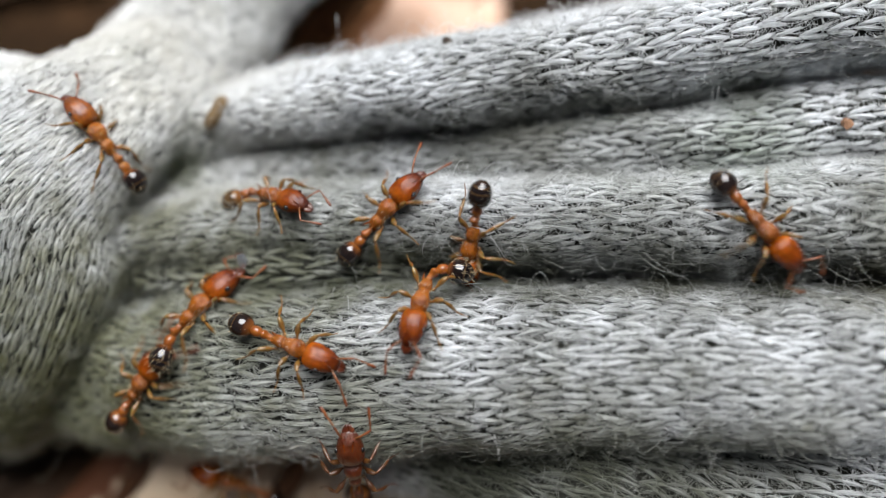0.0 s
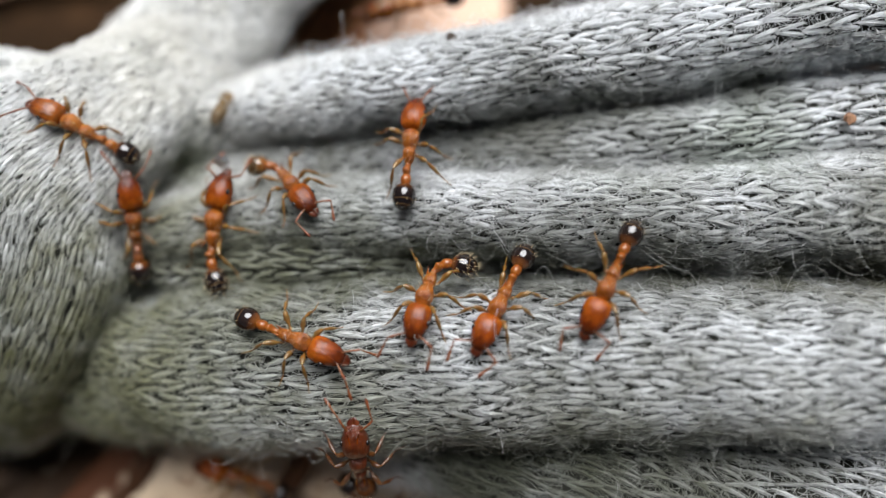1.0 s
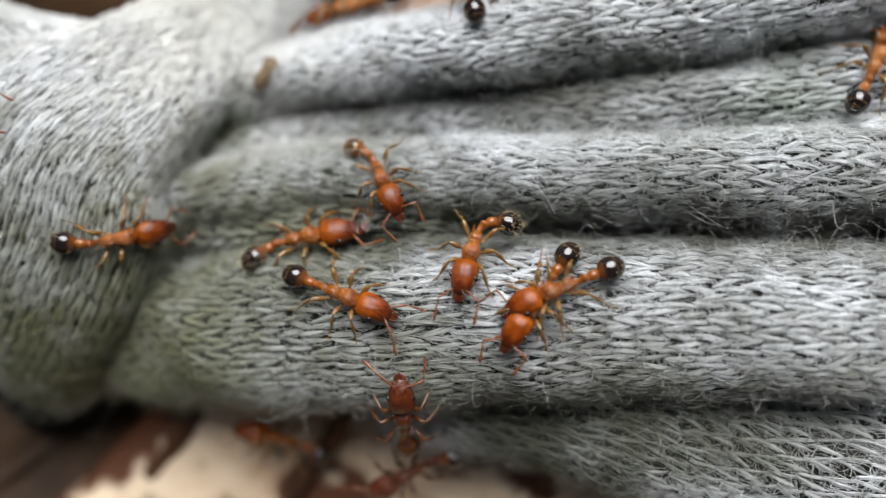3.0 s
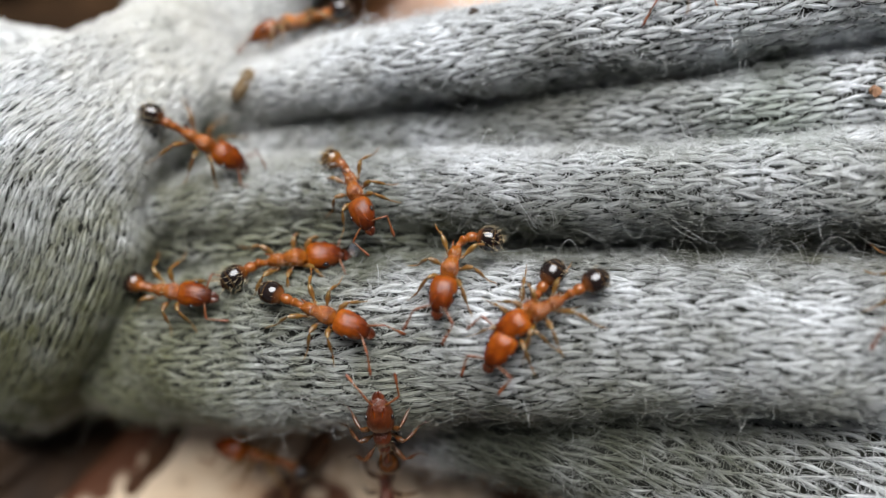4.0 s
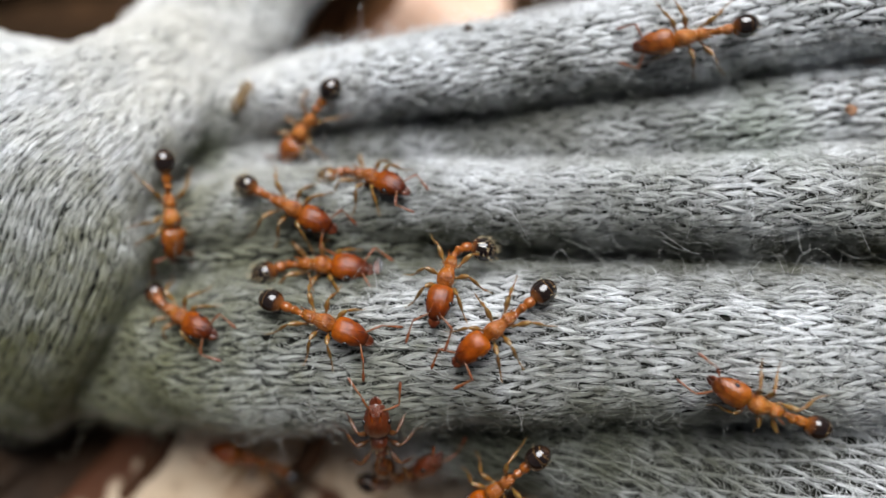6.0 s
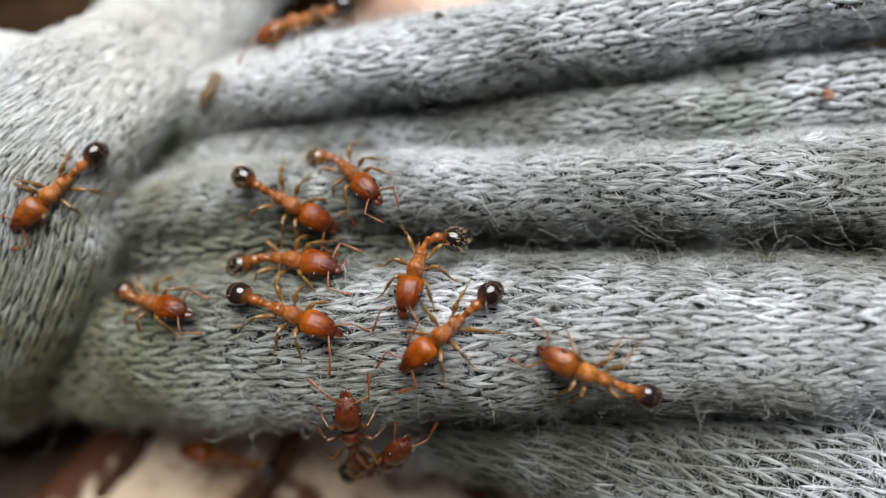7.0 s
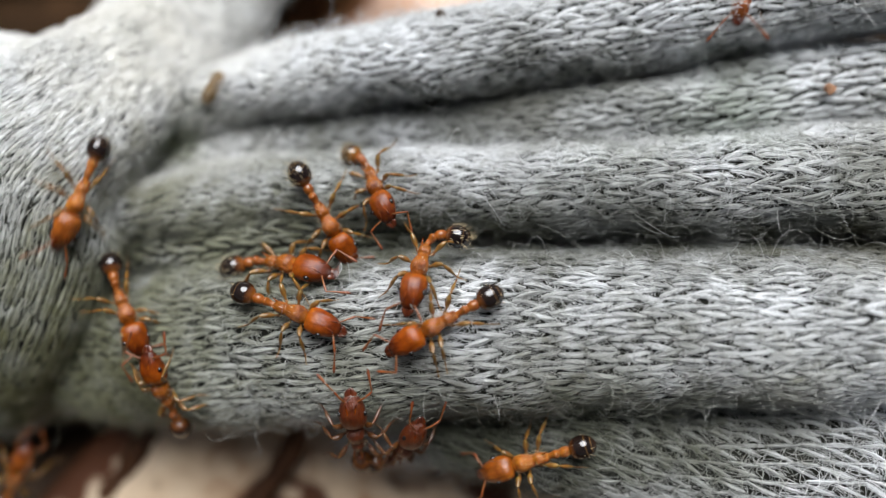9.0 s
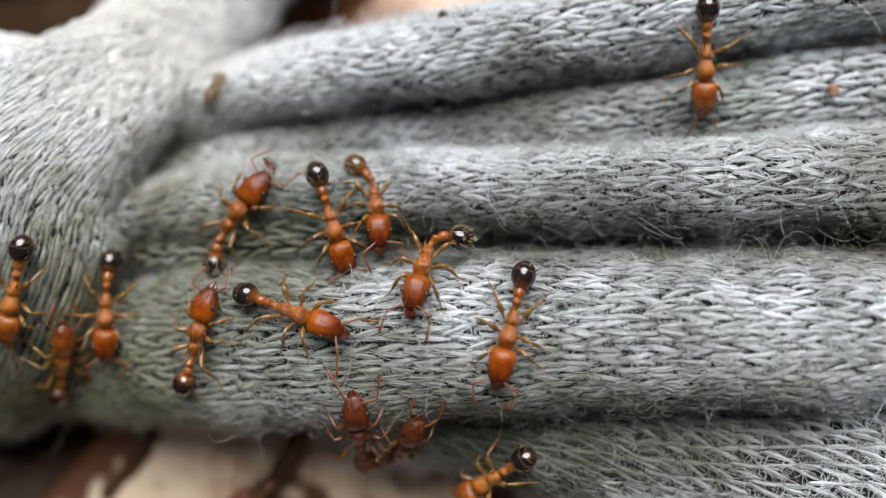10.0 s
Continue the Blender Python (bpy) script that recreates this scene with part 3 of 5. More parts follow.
MAT_HEAD = cuticle("head_shell", [(0.0, (0.29, 0.068, 0.003)), (0.45, (0.23, 0.046, 0.002)), (0.75, (0.12, 0.020, 0.002)), (1.0, (0.03, 0.005, 0.001))], 0.24, spec=0.3, deep=0.3, ridges=0.35, grain=(0.5, 3.8, 3.8))
MAT_THORAX = cuticle("thorax_shell", [(0.0, (0.34, 0.104, 0.009)), (1.0, (0.29, 0.080, 0.007))], 0.2, deep=0.25, ridges=0.95)
MAT_NODE = cuticle("waist_shell", [(0.0, (0.30, 0.085, 0.008)), (1.0, (0.31, 0.090, 0.009))], 0.36)
MAT_GASTER = cuticle("gaster_shell", [(0.0, (0.03, 0.014, 0.007)), (0.14, (0.010, 0.006, 0.005)), (0.16, (0.10, 0.055, 0.02)), (0.19, (0.010, 0.006, 0.005)), (0.33, (0.010, 0.006, 0.005)), (0.355, (0.10, 0.055, 0.02)), (0.385, (0.010, 0.006, 0.005)), (0.72, (0.014, 0.008, 0.006)), (0.88, (0.12, 0.04, 0.010)), (1.0, (0.28, 0.09, 0.012))], 0.06, spec=0.75, deep=0.0, coat=0.0)
MAT_GASTER_BROWN = cuticle("brown_gaster_shell", [(0.0, (0.10, 0.05, 0.016)), (0.18, (0.025, 0.013, 0.006)), (0.26, (0.13, 0.07, 0.022)), (0.40, (0.025, 0.013, 0.006)), (0.50, (0.14, 0.075, 0.022)), (0.66, (0.03, 0.016, 0.007)), (0.80, (0.16, 0.075, 0.018)), (1.0, (0.26, 0.09, 0.012))], 0.12, spec=0.6, deep=0.1, coat=0.2)
MAT_LEG = cuticle("leg_shell", [(0.0, (0.20, 0.085, 0.013)), (1.0, (0.20, 0.115, 0.026))], 0.33, deep=0.35)
# leg shell darkened so that its colour carries the shade
MAT_LEG_SHADE_TONED = cuticle("shade_toned_leg_shell", [(0.0, (0.085, 0.026, 0.006)), (1.0, (0.10, 0.04, 0.010))], 0.35, deep=0.2)
MAT_FEELER = cuticle("antenna_shell", [(0.0, (0.20, 0.07, 0.010)), (1.0, (0.17, 0.036, 0.007))], 0.42, deep=0.06)
MAT_EYE = cuticle("eye_lens", [(0.0, (0.006, 0.005, 0.005)), (1.0, (0.008, 0.006, 0.006))], 0.15, deep=0.0)
MAT_JAW = cuticle("jaw_shell", [(0.0, (0.13, 0.026, 0.003)), (1.0, (0.06, 0.010, 0.002))], 0.28)
MAT_BRISTLE = Mat("bristle", rough=0.4).colour((0.62, 0.50, 0.30)).m
clear = Mat("clear_flake", rough=0.12, spec=0.5).colour((0.9, 0.92, 0.95))
clear.b.inputs["Transmission Weight"].default_value = 0.96
MAT_WING = clear.m


def loft(stations, mat, sides=20, square=2.0):
    """A body part from cross-sections (x, half-width, half-height, centre height) in millimetres; square above 2 flattens its sides."""
    st = np.array(stations, float)
    n = (len(st) - 1) * 4 + 1
    u = np.linspace(0, len(st) - 1, n)
    k = np.arange(len(st))
    cols = []
    for c in range(4):
        y, m = st[:, c], np.gradient(st[:, c])
        i = np.clip(u.astype(int), 0, len(st) - 2)
        t = u - i
        cols.append((2 * t**3 - 3 * t**2 + 1) * y[i] + (t**3 - 2 * t**2 + t) * m[i] + (3 * t**2 - 2 * t**3) * y[i + 1] + (t**3 - t**2) * m[i + 1])
    x, w, h, z = cols
    w, h = np.maximum(w, 0.004), np.maximum(h, 0.004)
    a = np.linspace(0, 2 * np.pi, sides, endpoint=False)
    ca, sa = np.cos(a), np.sin(a)
    ca, sa = np.sign(ca) * np.abs(ca) ** (2 / square), np.sign(sa) * np.abs(sa) ** (2 / square)
    v = np.stack([np.repeat(x[:, None], sides, 1), w[:, None] * ca, z[:, None] + h[:, None] * sa], -1).reshape(-1, 3)
    i, j = np.meshgrid(np.arange(n - 1), np.arange(sides), indexing="ij")
    j2 = (j + 1) % sides
    f = np.stack([i * sides + j, i * sides + j2, (i + 1) * sides + j2, (i + 1) * sides + j], -1).reshape(-1, 4)[:, ::-1].tolist()
    f += [list(range(sides)), list(range((n - 1) * sides, n * sides))[::-1]]
    return mesh_of("shell", v * MM, f, mat)


def limb(points, radii, mat, sides=8):
    """One segment of a leg or antenna from points and radii in millimetres."""
    v, f = tubes(np.array(points, float)[None], np.array(radii, float)[None], sides)
    n, k = len(points), sides
    f = f.tolist() + [list(range(k)), list(range((n - 1) * k, n * k))[::-1]]
    return mesh_of("segment", v, f, mat)


def bristles(stations, count, long, seed):
    rng = np.random.default_rng(seed)
    st = np.array(stations, float)
    x = rng.uniform(st[0, 0] * 0.98, st[-1, 0] * 0.5, count)
    a = rng.uniform(-0.3, np.pi + 0.3, count)
    w, h, z = (np.interp(x, st[:, 0], st[:, c]) for c in (1, 2, 3))
    base = np.stack([x, w * np.cos(a), z + h * np.sin(a)], -1)
    way = unit(np.stack([np.full(count, -0.8), np.cos(a), np.sin(a)], -1) + rng.normal(0, 0.15, (count, 3)))
    u = np.linspace(0, 1, 4)
    p = base[:, None] + way[:, None] * (u * long)[None, :, None] + np.array([-0.04, 0, -0.02]) * (u**2)[None, :, None]
    v, f = tubes(p, np.full((count, 1), 0.005) * (1 - 0.8 * u), 3)
    return fast_mesh("bristles", v, f, MAT_BRISTLE)


# head, thorax, waist and gaster, each about its own joint; x points forward
HEAD = [(-0.05, 0.06, 0.06, 0.0), (-0.02, 0.22, 0.17, 0.0), (0.06, 0.325, 0.26, 0.0), (0.24, 0.37, 0.315, 0.0), (0.48, 0.36, 0.305, 0.0),
        (0.70, 0.305, 0.25, -0.01), (0.87, 0.225, 0.175, -0.03), (0.97, 0.14, 0.09, -0.05), (1.0, 0.03, 0.03, -0.06)]
THORAX = [(-0.56, 0.07, 0.07, -0.05), (-0.49, 0.125, 0.135, -0.04), (-0.37, 0.165, 0.19, -0.01), (-0.22, 0.176, 0.205, 0.01), (-0.11, 0.163, 0.175, -0.01), (0.03, 0.196, 0.225, 0.03),
          (0.22, 0.248, 0.265, 0.05), (0.38, 0.232, 0.235, 0.02), (0.47, 0.165, 0.165, -0.01), (0.52, 0.11, 0.115, -0.02), (0.56, 0.05, 0.05, -0.02)]
PETIOLE = [(-0.38, 0.085, 0.08, 0.01), (-0.32, 0.10, 0.11, 0.03), (-0.22, 0.125, 0.16, 0.07), (-0.12, 0.095, 0.10, 0.03), (0.0, 0.08, 0.075, 0.0), (0.06, 0.06, 0.06, 0.0)]
POSTPETIOLE = [(-0.30, 0.10, 0.10, 0.0), (-0.24, 0.135, 0.13, 0.02), (-0.13, 0.152, 0.145, 0.03), (-0.03, 0.13, 0.12, 0.02), (0.03, 0.08, 0.07, 0.0)]
GASTER = [(-0.78, 0.015, 0.015, -0.05), (-0.75, 0.11, 0.10, -0.05), (-0.66, 0.23, 0.215, -0.03), (-0.51, 0.315, 0.30, -0.01), (-0.34, 0.34, 0.32, 0.0),
          (-0.18, 0.305, 0.285, 0.01), (-0.06, 0.215, 0.195, 0.01), (-0.01, 0.13, 0.12, 0.0), (0.02, 0.06, 0.06, 0.0)]
ME_HEAD, ME_THORAX = loft(HEAD, MAT_HEAD, 26, 2.2), loft(THORAX, MAT_THORAX, 18, 2.3)
ME_PETIOLE, ME_POSTPETIOLE, ME_GASTER = loft(PETIOLE, MAT_NODE, 14), loft(POSTPETIOLE, MAT_NODE, 14), loft(GASTER, MAT_GASTER, 24)
# paler, more honey-coloured shells for the amber ants
MAT_AMBER_HEAD = cuticle("amber_head_shell", [(0.0, (0.28, 0.078, 0.007)), (0.55, (0.25, 0.066, 0.006)), (1.0, (0.11, 0.024, 0.004))], 0.27, deep=0.3, ridges=0.35, grain=(0.5, 3.8, 3.8))
MAT_AMBER = cuticle("amber_shell", [(0.0, (0.43, 0.145, 0.012)), (1.0, (0.39, 0.125, 0.010))], 0.3, deep=0.3, ridges=0.9)
# darker shell copy: shade under the fold put into the ants' colour
MAT_SHADE_TONED = cuticle("shade_toned_shell", [(0.0, (0.12, 0.024, 0.004)), (1.0, (0.09, 0.017, 0.003))], 0.34, deep=0.15, ridges=0.8)
AMBER, SHADE_TONED = {}, {}
ME_GASTER_BROWN = ME_GASTER.copy()
ME_GASTER_BROWN.materials[0] = MAT_GASTER_BROWN
for shell, mat in ((ME_HEAD, MAT_AMBER_HEAD), (ME_THORAX, MAT_AMBER), (ME_PETIOLE, MAT_AMBER), (ME_POSTPETIOLE, MAT_AMBER)):
    AMBER[shell] = shell.copy()
    AMBER[shell].materials[0] = mat
    SHADE_TONED[shell] = shell.copy()
    SHADE_TONED[shell].materials[0] = MAT_SHADE_TONED
ME_BRISTLES = bristles(GASTER, 60, 0.15, 5)
ME_SPARSE = bristles(GASTER, 14, 0.07, 8)
ME_BODY_HAIR = bristles([(-0.5, 0.15, 0.16, 0.0), (0.1, 0.22, 0.23, 0.04), (0.9, 0.25, 0.22, 0.02)], 24, 0.12, 6)
ME_EYE = loft([(-0.085, 0.01, 0.01, 0), (-0.05, 0.045, 0.05, 0), (0.0, 0.06, 0.065, 0), (0.05, 0.045, 0.05, 0), (0.085, 0.01, 0.01, 0)], MAT_EYE, 10)
ME_JAW = loft([(-0.05, 0.05, 0.04, 0.0), (0.02, 0.095, 0.06, 0.0), (0.10, 0.085, 0.05, -0.01), (0.18, 0.05, 0.035, -0.02), (0.23, 0.01, 0.01, -0.03)], MAT_JAW, 10)
ME_CARINA = limb([(0.42, 0.075, 0.262), (0.58, 0.095, 0.262), (0.74, 0.125, 0.215), (0.84, 0.15, 0.165)], [0.006, 0.014, 0.02, 0.01], MAT_HEAD, 6)
ME_CLYPEUS = loft([(0.80, 0.03, 0.02, 0.10), (0.86, 0.09, 0.05, 0.075), (0.94, 0.11, 0.05, 0.02), (1.0, 0.05, 0.03, -0.03)], MAT_JAW, 10)
ME_SPINE = limb([(0, 0, 0), (-0.09, 0.01, 0.05), (-0.19, 0.02, 0.09)], [0.035, 0.022, 0.004], MAT_THORAX, 6)
ME_SCAPE = limb([(0, 0, 0), (0.10, 0, 0.03), (0.30, 0, 0.05), (0.50, 0, 0.03), (0.56, 0, 0.02)], [0.022, 0.024, 0.027, 0.031, 0.016], MAT_FEELER)
ME_FUNICLE = limb([(0, 0, 0), (0.06, 0, 0), (0.13, 0, 0.0), (0.20, 0, -0.005), (0.27, 0, -0.01), (0.34, 0, -0.02), (0.41, 0, -0.03), (0.50, 0, -0.04), (0.59, 0, -0.05), (0.63, 0, -0.055)],
                  [0.018, 0.024, 0.021, 0.026, 0.024, 0.032, 0.036, 0.043, 0.038, 0.012], MAT_FEELER)
REACH = {"front": 0.84, "middle": 0.82, "hind": 1.0}
ME_LEG = {}
for which, k in REACH.items():
    ME_LEG[which] = (
        limb([(0, 0, 0), (0.10 * k, 0, -0.05), (0.18 * k, 0, 0.0), (0.34 * k, 0, 0.12), (0.50 * k, 0, 0.20), (0.58 * k, 0, 0.20)], [0.05, 0.055, 0.03, 0.085, 0.065, 0.028], MAT_LEG),
        limb([(0.57 * k, 0, 0.20), (0.64 * k, 0, 0.14), (0.78 * k, 0, 0.0), (0.90 * k, 0, -0.16), (0.95 * k, 0, -0.22)], [0.024, 0.036, 0.058, 0.040, 0.018], MAT_LEG),
        limb([(0.95 * k, 0, -0.21), (1.0 * k, 0, -0.27), (1.10 * k, 0, -0.33), (1.24 * k, 0, -0.37), (1.36 * k, 0, -0.39)], [0.020, 0.021, 0.018, 0.015, 0.010], MAT_LEG),
    )
# leg copies darkened to match, again for shade
ME_LEG_SHADE_TONED = {}
for which, pieces in ME_LEG.items():
    ME_LEG_SHADE_TONED[which] = tuple(me.copy() for me in pieces)
    for me in ME_LEG_SHADE_TONED[which]:
        me.materials[0] = MAT_LEG_SHADE_TONED
BODY_HEIGHT = 0.42


def ant(label, bend=(0.0, 0.0), head=(0.0, 0.0), feelers=(64.0, 70.0), elbow=(-70.0, -78.0), size=1.0, flake=False, hairy=False, amber=False, shade_toned=False, brown=False, seed=0):
    """An ant that faces +x over the spot it stands on. bend: degrees by which waist and gaster swing to its left and down;
    head: degrees to its left and down; feelers and elbow: how far the antennae spread and fold back in."""
    rng = random.Random(seed)
    thing = tagged(new("ant"), label, "ant", "ants on the cloth")
    s = size
    sc = Matrix.Scale(s, 4)

    def put(x, y, z, rx=0, ry=0, rz=0):
        return pose(x * s * MM, y * s * MM, z * s * MM, rx, ry, rz) @ sc

    h = BODY_HEIGHT

    def shell(me):
        return AMBER[me] if amber else SHADE_TONED[me] if shade_toned else me

    thorax = part("thorax", shell(ME_THORAX), thing, m=put(0.12, 0, h))
    for side_y in (1, -1):
        part("spine", ME_SPINE, thorax, m=pose(-0.40 * MM, side_y * 0.09 * MM, 0.14 * MM, 0, 0, -side_y * 10))
    yaw, drop = head
    hd = part("head", shell(ME_HEAD), thing, m=put(0.66, 0, h + 0.03, 0, 8 + drop, yaw))
    for side_y in (1, -1):
        part("eye", ME_EYE, hd, m=pose(0.47 * MM, side_y * 0.342 * MM, 0.11 * MM, 0, 0, 0))
        part("mandible", ME_JAW, hd, m=pose(0.95 * MM, side_y * 0.085 * MM, -0.05 * MM, 0, 14, -side_y * 16))
        part("frontal_ridge", ME_CARINA, hd, m=Matrix.Diagonal((1, side_y, 1, 1)))
        if flake and side_y > 0:
            part("clear_flake", loft([(0, 0.03, 0.008, 0), (0.10, 0.20, 0.010, 0.03), (0.25, 0.25, 0.010, 0.08), (0.38, 0.06, 0.008, 0.10)], MAT_WING, 8), hd, "clear glassy flake held in the jaws",
                 m=pose(1.10 * MM, 0, 0.04 * MM, 0, -24, 15))
    part("clypeus", ME_CLYPEUS, hd)
    feel = []
    for side_y, spread, fold_in in ((1, feelers[0], elbow[0]), (-1, feelers[1], elbow[1])):
        at = Matrix.Translation(hd.matrix_basis @ Vector((0.82 * MM, side_y * 0.13 * MM, 0.07 * MM)))
        an = part("antenna", ME_SCAPE, thing, m=at @ pose(0, 0, 0, 0, 6, yaw + side_y * spread) @ sc)
        part("funicle", ME_FUNICLE, an, "club-tipped reddish antenna end", m=pose(0.54 * MM, 0, 0.02 * MM, 0, 24, side_y * fold_in))
        feel.append(an)
    sway, dip = bend
    joint = put(-0.42, 0, h - 0.03, 0, -dip * 0.3, -sway * 0.35)
    part("petiole", shell(ME_PETIOLE), thing, m=joint)
    joint = joint @ pose(-0.35 * MM, 0, 0, 0, -dip * 0.3, -sway * 0.35)
    part("postpetiole", shell(ME_POSTPETIOLE), thing, m=joint)
    joint = joint @ pose(-0.27 * MM, 0, 0.01 * MM, 0, -dip * 0.4, -sway * 0.3)
    gas = part("gaster", ME_GASTER_BROWN if brown else ME_GASTER, thing, "brown gaster with darker bands" if brown else "glossy near-black gaster", m=joint)
    part("bristles", ME_BRISTLES if hairy else ME_SPARSE, gas)["kind"] = "stuff"
    part("bristles", ME_BODY_HAIR, thorax)["kind"] = "stuff"
    legs = []
    for which, x, y, way in (("front", 0.36, 0.15, 48), ("middle", 0.10, 0.16, 88), ("hind", -0.22, 0.15, 140)):
        for side_y in (1, -1):
            turn = side_y * (way + rng.uniform(-14, 14))
            lift = rng.uniform(-5, 3)
            femur, tibia, tarsus = (ME_LEG_SHADE_TONED if shade_toned else ME_LEG)[which]
            leg = part("leg", femur, thing, "reddish brown leg darkened for shade" if shade_toned else "translucent amber leg", m=put(x + 0.12, side_y * y, h - 0.06, 0, lift, turn))
            part("tibia", tibia, leg)
            part("tarsus", tarsus, leg)
            legs.append((leg, which, side_y, turn, lift))
    return thing, legs, feel


